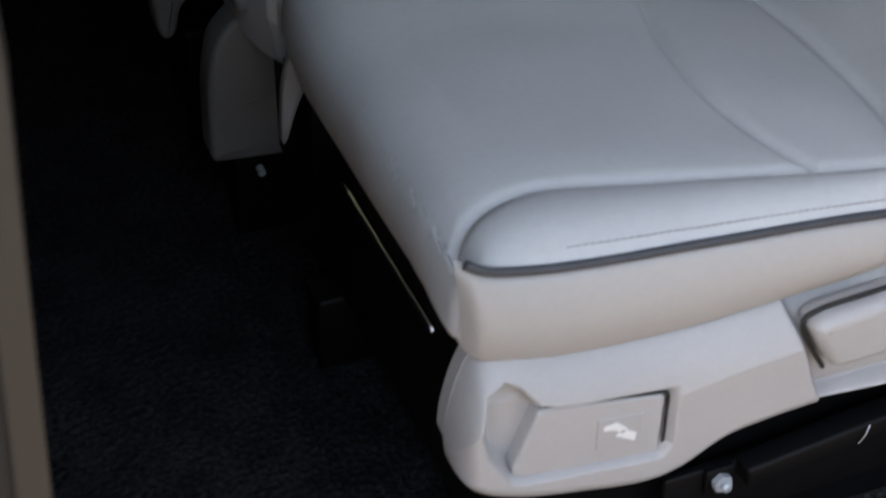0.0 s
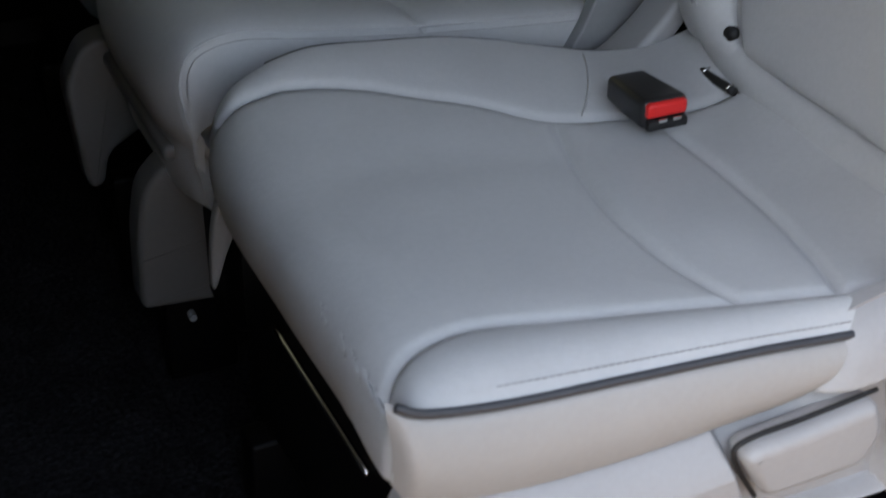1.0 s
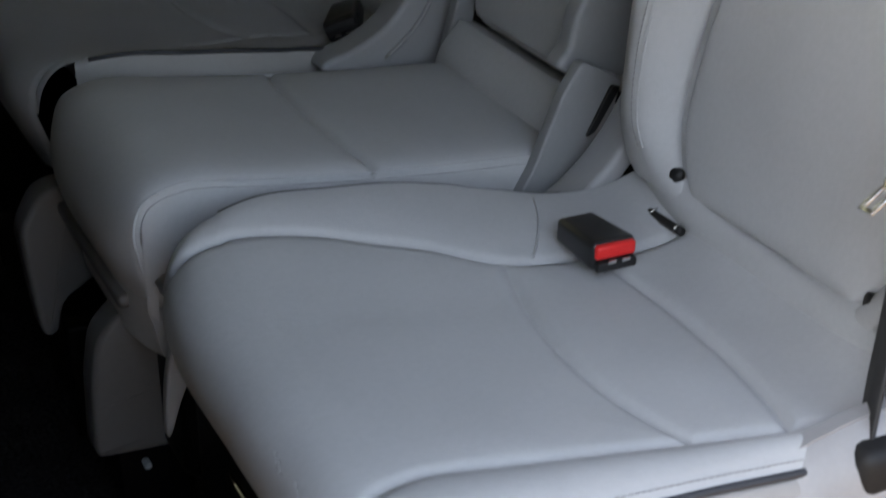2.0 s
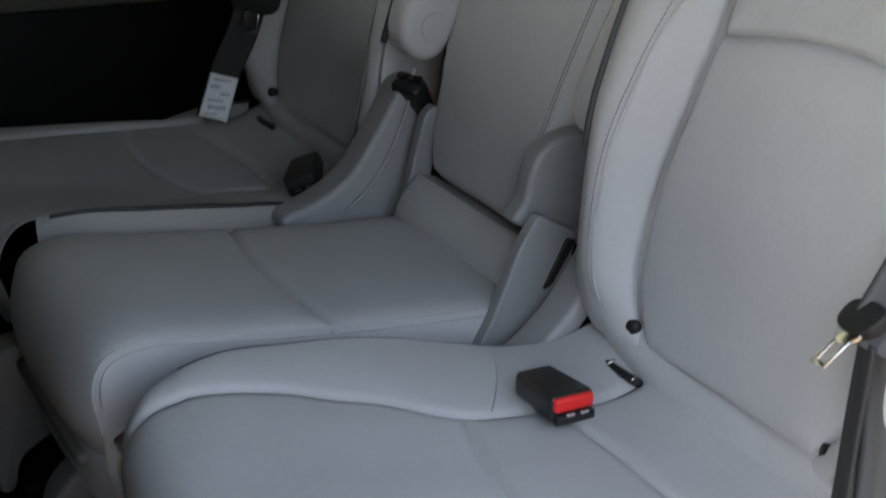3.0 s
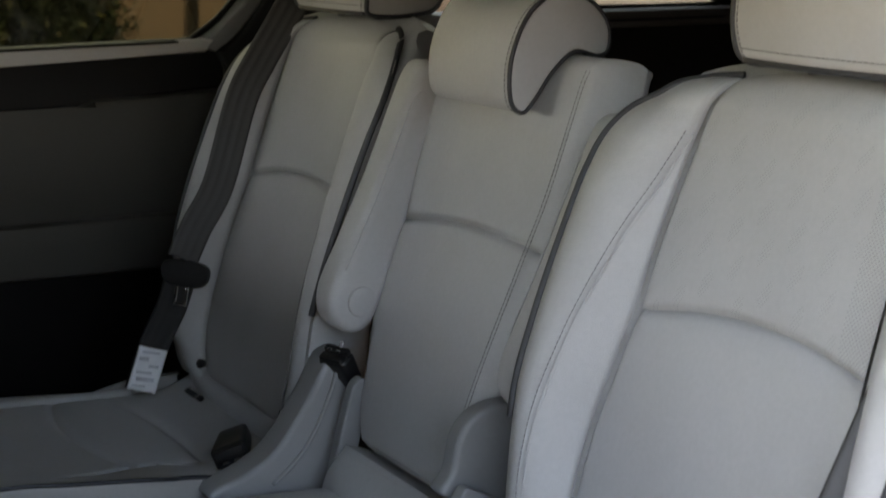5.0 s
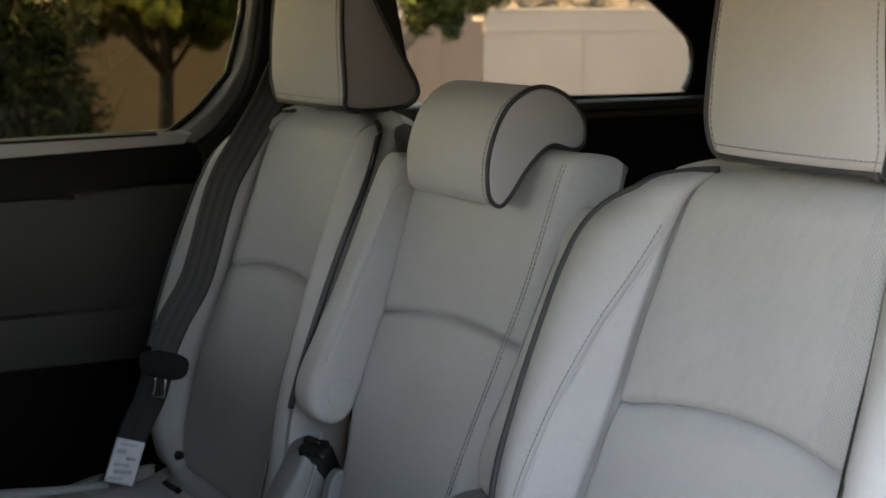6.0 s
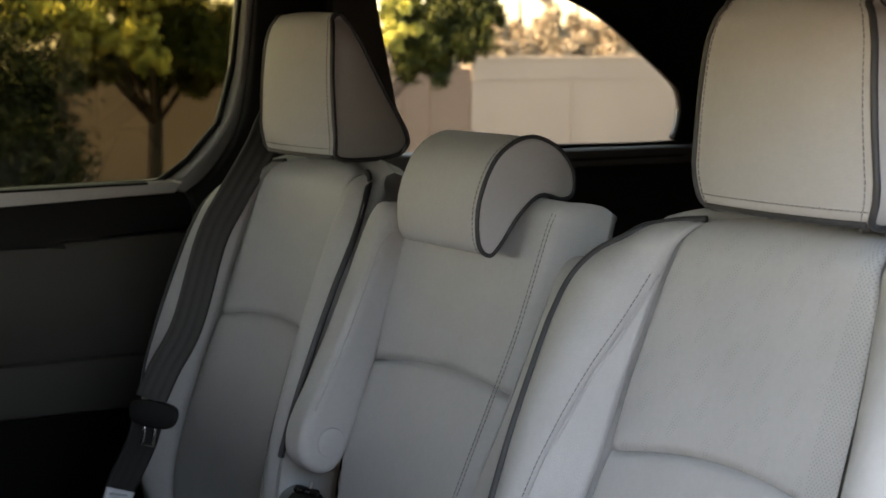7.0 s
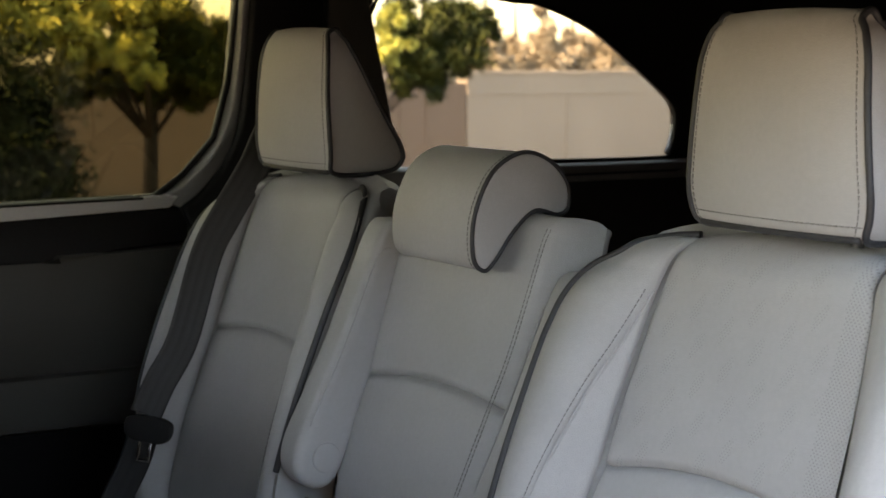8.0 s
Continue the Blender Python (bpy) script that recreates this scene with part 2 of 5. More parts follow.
def cover(name, surf, span, mat, parent, seams="LRBT", step=0.003, puff=0.005, dip=0.006, width=0.0038, flip=False, label="", wrinkle=0.0, soft=0.03, roll=0.0):
    """A sewn cover panel on the base surface surf(p, q) for p, q in span: it puffs up between its seams, and dips into them."""
    p0, p1, q0, q1 = span

    def base(nu, nv):
        p, q = np.meshgrid(np.linspace(p0, p1, nu), np.linspace(q0, q1, nv), indexing="ij")
        return np.stack(surf(p, q), -1)

    rough = base(24, 24)
    lu = np.linalg.norm(np.diff(rough, axis=0), axis=2).sum(0).max()
    lv = np.linalg.norm(np.diff(rough, axis=1), axis=2).sum(1).max()
    P = base(max(8, int(lu / step)), max(8, int(lv / step)))
    du = np.linalg.norm(np.diff(P, axis=0), axis=2)
    dv = np.linalg.norm(np.diff(P, axis=1), axis=2)
    cu, cv = np.zeros(P.shape[:2]), np.zeros(P.shape[:2])
    cu[1:], cv[:, 1:] = np.cumsum(du, 0), np.cumsum(dv, 1)
    far = np.full(P.shape[:2], 9.0)
    for key, dist in (("L", cu), ("R", cu[-1:] - cu), ("B", cv), ("T", cv[:, -1:] - cv)):
        if key in seams:
            far = np.minimum(far, dist)
    nrm = np.cross(np.gradient(P, axis=0), np.gradient(P, axis=1))
    nrm /= np.linalg.norm(nrm, axis=2)[..., None] + 1e-12
    if flip:
        nrm = -nrm
    cross = np.full(P.shape[:2], 9.0)
    for key, dist in (("B", cv), ("T", cv[:, -1:] - cv)):
        if key in seams:
            cross = np.minimum(cross, dist)
    h = puff * (1 - np.exp(-far / soft)) - roll * np.exp(-((cross / 0.014) ** 2)) - dip * np.exp(-((far / width) ** 2))
    if wrinkle:
        for i in range(P.shape[0]):
            for j in range(P.shape[1]):
                h[i, j] += wrinkle * noise.noise(Vector(P[i, j]) * 14) * min(1, far[i, j] / 0.02 + 0.15)
    P = P + nrm * h[..., None]
    me = grid_mesh(name, P if not flip else P[::-1], mat)
    return part(name, me, mat, parent, label)


# ---- the large structure: ground, van shell, windows ----
def plane_mesh(name, pts, mat):
    return mesh_of(name, pts, [tuple(range(len(pts)))], mat, False)


def setting(name, bm, mat, label, category, smooth=True):
    return tagged(new(name, finish(name, bm, mat, smooth)), label, category, kind="structure")


GROUND_Z = -0.45
_g = np.stack(np.meshgrid(np.r_[-900, -200, np.linspace(-40, 60, 41), 300, 1500], np.r_[-900, -200, np.linspace(-40, 60, 41), 300, 1500], indexing="ij"), -1)
_gz = np.full(_g.shape[:2] + (1,), GROUND_Z)
setting("ground", grid_mesh("ground", np.concatenate([_g, _gz], -1), GROUND), GROUND, "grey concrete driveway under the van", "ground")

Y_NEAR, Y_FAR, ROOF = -0.42, 1.36, 1.30
X_FRONT, X_BACK = -1.5, 2.7
setting("floor", box(X_FRONT, Y_NEAR, -0.06, X_BACK, Y_FAR + 0.02, 0.0), CARPET, "black carpeted van floor", "floor", False)
setting("ceiling", box(X_FRONT - 0.08, Y_NEAR - 0.1, ROOF, X_BACK + 0.08, Y_FAR + 0.12, ROOF + 0.06, 0.02), HEADLINER, "charcoal cloth headliner of the van", "ceiling", False)
# unseen; its top is set by how much front light passes above
setting("wall_front", box(X_FRONT - 0.06, Y_NEAR, -0.3, X_FRONT, Y_FAR + 0.1, 1.11), BLACK, "unseen black bulkhead under the open windscreen gap", "wall", False)
# unseen panel in place of front seats, added to block low front light
setting("wall_frontblock", box(-0.58, Y_NEAR + 0.02, 0.0, -0.50, Y_FAR - 0.02, 0.92, 0.02), BLACK, "unseen black panel added to block low light from the front", "wall", False)
setting("wall_back", box(X_BACK, Y_NEAR, -0.3, X_BACK + 0.06, Y_FAR + 0.1, ROOF), BLACK, "black tailgate trim behind the cabin", "wall", False)
setting("wall_near", box(0.82, Y_NEAR - 0.08, -0.3, X_BACK, Y_NEAR, ROOF), BLACK, "black rear side trim beside the open door", "wall", False)
# unseen; closed up to the roof to make the door light directional
setting("wall_near_front", box(X_FRONT, Y_NEAR - 0.08, -0.3, -0.36, Y_NEAR, ROOF), BLACK, "unseen black side wall ahead of the door, closed to the roof", "wall", False)


def side_panel(name, outline, holes, y0, y1, mat, label, category):
    """A wall along the van with openings: outline and holes in (x, z)."""
    bm = bmesh.new()
    for loop in [outline] + holes:
        vs = [bm.verts.new((x, y0, z)) for x, z in loop]
        for i in range(len(vs)):
            bm.edges.new((vs[i], vs[(i + 1) % len(vs)]))
    bmesh.ops.triangle_fill(bm, use_beauty=True, edges=bm.edges[:])
    ext = bmesh.ops.extrude_face_region(bm, geom=bm.faces[:])
    bmesh.ops.translate(bm, vec=(0, y1 - y0, 0), verts=[v for v in ext["geom"] if isinstance(v, bmesh.types.BMVert)])
    return setting(name, bm, mat, label, category, False)


def loop2(pts, n):
    return [tuple(p) for p in curve_through(pts, n, True)]


WIN1 = [(-0.75, 0.86), (0.2, 0.878), (0.648, 0.89), (0.70, 0.925), (0.757, 0.985), (0.785, 1.08), (0.81, 1.26), (-0.6, 1.27)]
WIN2 = [(1.08, 0.93), (1.3, 0.925), (1.73, 0.921), (1.765, 0.935), (1.779, 0.975), (1.777, 1.018), (1.748, 1.052), (1.643, 1.126), (1.557, 1.18), (1.447, 1.219), (1.37, 1.228), (1.08, 1.233)]
WIN2 = loop2(WIN2, 72)
side_panel("wall_far", [(X_FRONT, -0.3), (X_BACK, -0.3), (X_BACK, ROOF), (X_FRONT, ROOF)], [WIN1, WIN2], Y_FAR + 0.03, Y_FAR + 0.038, BLACK, "black trimmed far side of the van", "wall")


def window(name, loop, y, mat, label, margin=0.0):
    top = thing(name, label, "window", kind="structure", at=(loop[0][0], y, loop[0][1]))
    part("pane", extrude(loop, lambda a, b, h: (a, h, b), y, y + 0.004, 0), mat, top, smooth=False)
    ring = np.array([(x, y - 0.012, z) for x, z in loop])
    cord("window_seal", np.array([(p[0], p[1], p[2]) for p in ring]), 0.005, BLACK, top, "black rubber seal", closed=True)
    return top


window("window_1", WIN1, Y_FAR + 0.032, CLEAR, "side window of the closed far sliding door")
window("window_2", WIN2, Y_FAR + 0.032, GLASS, "tinted rear quarter window")

# slate brightened in the base colour for light from the window above
LEDGE = material("window-lit slate ledge", (0.75, 0.74, 0.72), 0.45, grain=(0.04, 200), bump=(0.0002, 1500))
# far sliding door: trim panels
door = thing("sliding_door", "closed far sliding door with dark taupe trim and black pocket", "door", at=(0.2, Y_FAR, 0.3))


def slab(name, pts, y0, y1, mat, parent, label="", bevel=0.006):
    return part(name, extrude(pts, lambda a, b, h: (a, h, b), y1, y0, bevel), mat, parent, label)


slab("door_sill", [(-0.9, 0.842), (0.30, 0.862), (0.668, 0.872), (0.69, 0.895), (0.66, 0.893), (0.30, 0.884), (-0.9, 0.862)], Y_FAR - 0.005, Y_FAR + 0.05, LEDGE, door, "slate window ledge")
slab("sill_slot", [(-0.9, 0.872), (0.62, 0.8885), (0.62, 0.8925), (-0.9, 0.876)], Y_FAR - 0.007, Y_FAR + 0.052, BLACK, door, "black window slot", 0.001)
slab("belt_panel", [(-0.9, 0.80), (0.44, 0.788), (0.475, 0.808), (0.70, 0.812), (0.70, 0.872), (0.30, 0.862), (-0.9, 0.842)], Y_FAR, Y_FAR + 0.05, BLACK, door, "black upper panel")
slab("upper_panel", [(-0.9, 0.62), (0.62, 0.607), (0.68, 0.70), (0.70, 0.809), (0.475, 0.805), (0.44, 0.785), (-0.9, 0.797)], Y_FAR - 0.012, Y_FAR + 0.05, TRIM, door, "taupe padded panel", 0.012)
slab("armrest_panel", [(-0.9, 0.556), (0.60, 0.524), (0.64, 0.616), (-0.9, 0.629)], Y_FAR - 0.03, Y_FAR + 0.05, TRIM, door, "taupe armrest ledge", 0.014)
slab("map_pocket", [(-0.9, 0.05), (0.72, 0.05), (0.72, 0.52), (-0.9, 0.553)], Y_FAR - 0.006, Y_FAR + 0.05, IRON, door, "black lower pocket")

# window light on the pillar edge is put into this paler slate
NIGHT = material("window-lit slate plastic", (0.30, 0.30, 0.295), 0.4, grain=(0.05, 200), bump=(0.0002, 1500))
# pillar behind the sliding door window
pillar = thing("pillar_trim", "black pillar trim with a slate edge behind the sliding door window", "pillar", kind="structure", at=(0.8, Y_FAR, 0.9))
_edge = [(0.655, 0.885), (0.70, 0.915), (0.755, 0.975), (0.785, 1.06), (0.81, 1.27)]
_a = curve_through(_edge, 24)
_b = curve_through([(0.685, 0.872), (0.727, 0.902), (0.776, 0.966), (0.799, 1.052), (0.822, 1.27)], 24)
part("edge_trim", extrude([tuple(p) for p in _a] + [tuple(p) for p in _b[::-1]], lambda a, b, h: (a, h, b), Y_FAR + 0.05, Y_FAR - 0.004, 0.004), NIGHT, pillar, "slate window surround")
_c = curve_through([(0.93, 0.80), (0.94, 1.0), (0.96, 1.27)], 24)
part("pillar_panel", extrude([(0.965, 1.27), (0.95, 0.90), (1.075, 0.905), (1.108, 0.932), (1.075, 1.073), (1.043, 1.216), (1.035, 1.27)], lambda a, b, h: (a, h, b), Y_FAR + 0.05, Y_FAR - 0.008, 0.006), TRIM, pillar, "taupe pillar panel")
part("pillar_cover", extrude([tuple(p) for p in _b] + [tuple(p) for p in _c[::-1]] + [(0.72, 0.80)], lambda a, b, h: (a, h, b), Y_FAR + 0.05, Y_FAR - 0.012, 0.01), BLACK, pillar)

# rear quarter trim under the window
rear_trim = thing("quarter_trim", "black rear side trim with a slate ledge under the quarter window", "trim", kind="structure", at=(1.5, Y_FAR, 0.5))
slab("ledge", [(1.0, 0.888), (1.86, 0.886), (1.84, 0.918), (1.0, 0.921)], Y_FAR - 0.05, Y_FAR + 0.06, DARKGREY, rear_trim, "slate ledge", 0.008)
slab("ledge_slot", [(1.2, 0.899), (1.72, 0.899), (1.74, 0.904), (1.2, 0.904)], Y_FAR - 0.053, Y_FAR, BLACK, rear_trim, "", 0.001)
slab("lower_trim", [(0.9, 0.02), (2.65, 0.02), (2.65, 0.886), (0.9, 0.888)], Y_FAR - 0.02, Y_FAR + 0.06, BLACK, rear_trim)

# pillar beside the open door, at the camera's side
near_pillar = thing("door_pillar", "beige trimmed pillar beside the open door", "pillar", kind="structure", at=(-0.3, -0.45, 0.0))
_pl = [(-0.40, -0.1), (-0.335, -0.1), (-0.268, 0.55), (-0.251, 0.76), (-0.245, 1.3), (-0.40, 1.3)]
part("pillar_cover", extrude(_pl, lambda a, b, h: (a, h, b), -0.458, -0.43, 0.006), BLACK, near_pillar)
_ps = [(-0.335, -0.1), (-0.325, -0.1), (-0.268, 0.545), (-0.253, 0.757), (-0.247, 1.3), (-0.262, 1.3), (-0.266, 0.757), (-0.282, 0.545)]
part("edge_trim", extrude(_ps, lambda a, b, h: (a, h, b), -0.462, -0.448, 0.003), DIMBEIGE, near_pillar, "beige edge trim darkened for dim light")
# unseen header, added low to cut sky light on the far seat
setting("door_header", box(-0.36, Y_NEAR - 0.08, 1.20, 0.82, Y_NEAR + 0.01, ROOF, 0.02), HEADLINER, "unseen charcoal header added over the open door to cut light", "wall")
setting("door_open", box(0.84, -0.64, -0.22, 2.1, -0.53, 1.22, 0.03), PAINT, "dark painted sliding door slid open along the van", "door")
setting("door_sill_near", box(-0.36, Y_NEAR - 0.1, -0.3, 1.05, Y_NEAR, -0.005, 0.02), DARKGREY, "slate plastic sill of the open sliding door", "sill")
mat_pts = [(-0.95, -0.30), (-0.012, -0.30), (0.0, -0.28), (0.0, 1.28), (-0.95, 1.28)]
floor_mat = thing("floor_mat", "black ribbed carpet mat on the van floor", "floor mat", CARPET, extrude(mat_pts, lambda a, b, h: (a, b, h), 0.0, 0.012, 0.004))

# ---- outside ----
# salmon taken darker: the trees' shade is put into this base colour
ROSE = material("shaded salmon stucco", (0.21, 0.15, 0.11), 0.9, grain=(0.06, 40), blotch=(0.1, 0.7), bump=(0.003, 120))
setting("wall_garden", box(10.95, 16, GROUND_Z - 0.1, 70, 16.25, 1.02), WALL, "tan stucco garden wall", "wall", False)
# unseen wall behind the camera, added to block low sky light
SKYBLOCK = material("dark brown sky blocker", (0.10, 0.075, 0.055), 0.8, grain=(0.3, 12), blotch=(0.2, 0.8), bump=(0.003, 60))
setting("wall_skyblock", box(-25, -6.3, GROUND_Z - 0.1, 40, -6.05, 2.1), SKYBLOCK, "unseen dark brown wall added to block low sky light", "wall", False)
setting("wall_rose", box(-25, 16.02, GROUND_Z - 0.1, 10.94, 16.25, 0.86), ROSE, "shaded salmon stucco garden wall", "wall", False)
for _z in (0.70, 0.97):
    setting("wall_band", box(10.95, 15.988, _z, 70, 16.0, _z + 0.03, 0.004), WALL, "tan moulding along the garden wall", "wall", False)
for _x in (9.3, 9.9, 10.3, 12.6, 14.6, 17.0):
    setting("wall_post", box(_x, 15.985 if _x > 10.9 else 16.005, GROUND_Z, _x + 0.04, 16.03, 0.70), ROSE if _x < 10.9 else WALL, "narrow upright rib of the garden wall", "wall", False)


def crown(name, centre, size, count, leaf, mat, parent, seed, hole=0.0):
    """Many small leaf blades in uneven clumps within an ellipsoid."""
    rng = np.random.RandomState(seed)
    verts, faces = [], []
    clumps = max(14, count // 220)
    heads = rng.normal(size=(clumps, 3))
    heads = heads / np.linalg.norm(heads, axis=1)[:, None] * rng.uniform(0.25, 1.12, (clumps, 1)) * np.array(size)
    for i in range(count):
        h = heads[rng.randint(clumps)]
        p = np.array(centre) + h + rng.normal(size=3) * min(size) * 0.15
        d, u = rng.normal(size=3), rng.normal(size=3)
        d /= np.linalg.norm(d)
        u = np.cross(d, u)
        u /= np.linalg.norm(u)
        l, w = leaf * rng.uniform(0.6, 1.4), leaf * 0.22
        n = len(verts)
        verts += [p - d * l, p + u * w, p + d * l, p - u * w]
        faces.append((n, n + 1, n + 2, n + 3))
    return part(name, mesh_of(name, verts, faces, mat, False), mat, parent)


def tree(name, label, x, y, height, trunk_r, crowns, mat, seed, leaf=0.07, lean=0.0):
    top = thing(name, label, "tree" if "shrub" not in name else "shrub", at=(x, y, GROUND_Z))
    rng = random.Random(seed)
    pts = [(x + lean * k + 0.05 * math.sin(k * 5), y, GROUND_Z - 0.05 + height * k) for k in (0, 0.2, 0.45, 0.7, 1.0)]
    c = curve_through(pts, 14)
    verts, faces = [], []
    for i, p in enumerate(c):
        r = trunk_r * (1 - 0.85 * i / 13)
        verts += [(p[0] + r * math.cos(w), p[1] + r * math.sin(w), p[2]) for w in np.linspace(0, 2 * math.pi, 9)[:-1]]
        if i:
            faces += [((i - 1) * 8 + k, (i - 1) * 8 + (k + 1) % 8, i * 8 + (k + 1) % 8, i * 8 + k) for k in range(8)]
    part("trunk", mesh_of("trunk", verts, faces, BARK), BARK, top)
    for centre, size, count, *own in crowns:
        k = min(max((centre[2] - GROUND_Z) / height * 0.7, 0.25), 0.95)
        s = c[int(k * 13)]
        v, f = tube(curve_through([s, (np.array(s) + centre) / 2 + [0, 0, 0.1], centre], 6), trunk_r * 0.25, 6)
        part("limb", mesh_of("limb", v, f, BARK), BARK, top)
        seed += 1
        crown("crown", centre, size, count, leaf, own[0] if own else mat, top, seed)
    return top


# crowns at y 14 are added above the view to shade the wall
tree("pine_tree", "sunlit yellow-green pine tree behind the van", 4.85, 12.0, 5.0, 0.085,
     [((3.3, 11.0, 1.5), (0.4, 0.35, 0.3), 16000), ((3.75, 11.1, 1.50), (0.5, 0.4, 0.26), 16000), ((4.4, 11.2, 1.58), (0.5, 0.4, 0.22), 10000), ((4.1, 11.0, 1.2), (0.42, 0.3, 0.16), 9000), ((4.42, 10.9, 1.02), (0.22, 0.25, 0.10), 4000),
      ((4.95, 11.6, 1.22), (0.45, 0.4, 0.42), 14000, SHADEPINE), ((5.35, 11.5, 1.1), (0.35, 0.4, 0.36), 11000, SHADEPINE), ((4.25, 11.7, 0.98), (0.6, 0.3, 0.22), 12000, SHADEPINE), ((4.95, 11.8, 0.95), (0.5, 0.3, 0.26), 11000, SHADEPINE), ((5.35, 11.7, 0.95), (0.3, 0.3, 0.2), 5000, SHADEPINE), ((3.9, 12.1, 1.5), (0.6, 0.4, 0.3), 9000, SHADEPINE), ((5.3, 12.4, 2.5), (1.4, 1.0, 0.7), 10000, SHADEPINE), ((4.6, 14.0, 2.3), (2.2, 1.1, 0.6), 16000, SHADEPINE), ((7.0, 14.2, 2.5), (1.6, 1.0, 0.6), 10000, SHADEPINE)], SUNPINE, 11, leaf=0.045)
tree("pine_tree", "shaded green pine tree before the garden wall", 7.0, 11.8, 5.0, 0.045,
     [((6.95, 11.2, 1.36), (0.13, 0.3, 0.30), 5000), ((7.25, 11.5, 1.36), (0.22, 0.3, 0.34), 8000, SHADEPINE), ((7.45, 11.5, 1.1), (0.34, 0.35, 0.30), 11000, SHADEPINE), ((7.85, 11.6, 1.32), (0.34, 0.4, 0.34), 11000, SHADEPINE), ((8.25, 11.6, 1.5), (0.2, 0.3, 0.13), 3000, SHADEPINE), ((7.6, 12.2, 2.2), (0.9, 0.8, 0.5), 6000, SHADEPINE)], SUNPINE, 31, leaf=0.045)
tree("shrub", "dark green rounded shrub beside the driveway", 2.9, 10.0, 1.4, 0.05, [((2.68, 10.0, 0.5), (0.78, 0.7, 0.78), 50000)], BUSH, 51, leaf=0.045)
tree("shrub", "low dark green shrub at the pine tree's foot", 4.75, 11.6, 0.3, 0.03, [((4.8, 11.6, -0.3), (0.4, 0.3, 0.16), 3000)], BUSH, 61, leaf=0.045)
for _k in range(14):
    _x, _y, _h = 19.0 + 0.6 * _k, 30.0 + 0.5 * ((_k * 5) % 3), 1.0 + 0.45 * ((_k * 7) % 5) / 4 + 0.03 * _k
    tree("far_tree", "conical tree with haze-tinted tan leaves behind the garden wall", _x, _y, 3.4, 0.12, [((_x, _y, 0.85), (0.6, 0.5, 0.6), 9000), ((_x, _y, _h), (0.34, 0.34, 0.8), 4000)], FAR, 71 + 9 * _k, leaf=0.17)


# ---- seats ----
RECLINE = radians(17.5)
SV = np.array([math.sin(RECLINE), 0.0, math.cos(RECLINE)])
SN = np.array([-math.cos(RECLINE), 0.0, math.sin(RECLINE)])
PITCH = 0.92  # from the near outboard seat's middle to the far one's


def back_point(y, v, n):
    """World place at y across, v up the backrest and n forward of its plane."""
    x = 0.509 + SV[0] * v + SN[0] * n
    z = 0.365 + SV[2] * v + SN[2] * n
    return x, y + 0 * x, z


INSERT = [(0.03, 0.09), (0.067, 0.122), (0.111, 0.152), (0.154, 0.165), (0.229, 0.170), (0.308, 0.161), (0.373, 0.152), (0.449, 0.147), (0.548, 0.134), (0.604, 0.120), (0.65, 0.112)]
EDGE = [(0.03, 0.175), (0.056, 0.195), (0.077, 0.212), (0.121, 0.223), (0.227, 0.230), (0.275, 0.234), (0.36, 0.236), (0.453, 0.236), (0.49, 0.236), (0.522, 0.233), (0.546, 0.224), (0.565, 0.209), (0.585, 0.182), (0.65, 0.14)]
BOLSTER = [(0.03, 0.0), (0.077, 0.016), (0.121, 0.032), (0.239, 0.054), (0.335, 0.054), (0.45, 0.045), (0.497, 0.038), (0.522, 0.033), (0.546, 0.026), (0.57, 0.016), (0.60, 0.006), (0.65, 0.0)]
SEAM = [(0.03, 0.12), (0.076, 0.168), (0.115, 0.188), (0.17, 0.197), (0.245, 0.197), (0.319, 0.189), (0.368, 0.181), (0.436, 0.168), (0.492, 0.153), (0.549, 0.138), (0.60, 0.128), (0.65, 0.12)]


def back_top(w):
    return 0.622 - 0.034 * (np.abs(w) / 0.2) ** 2.4


def yoke(w):
    return 0.391 - 0.019 * np.minimum(np.abs(w) / 0.14, 1) ** 2


def back_n(w, v):
    """How far the outboard backrest stands forward at (w, v)."""
    a, e = lookup(INSERT, v), lookup(EDGE, v)
    aw = np.abs(w)
    f = np.clip((aw - a) / (e - a), 0, 1)
    b = lookup(BOLSTER, v)
    n = 0.005 * np.minimum(aw / a, 1) ** 2 * (1 - f) + b * np.sin(math.pi / 2 * f**0.8) + 0.012 * np.sin(math.pi * f) * np.minimum(b / 0.03, 1)
    r = 0.05 - 0.042 * np.minimum(aw / 0.2, 1) ** 2
    over = np.clip((v - (back_top(w) - r)) / r, 0, 1)
    under = np.clip((0.05 + 0.03 - v) / 0.03, 0, 1)
    return n - r * (1 - np.sqrt(1 - (over * 0.985) ** 2)) - 0.012 * (1 - np.sqrt(1 - (under * 0.98) ** 2))


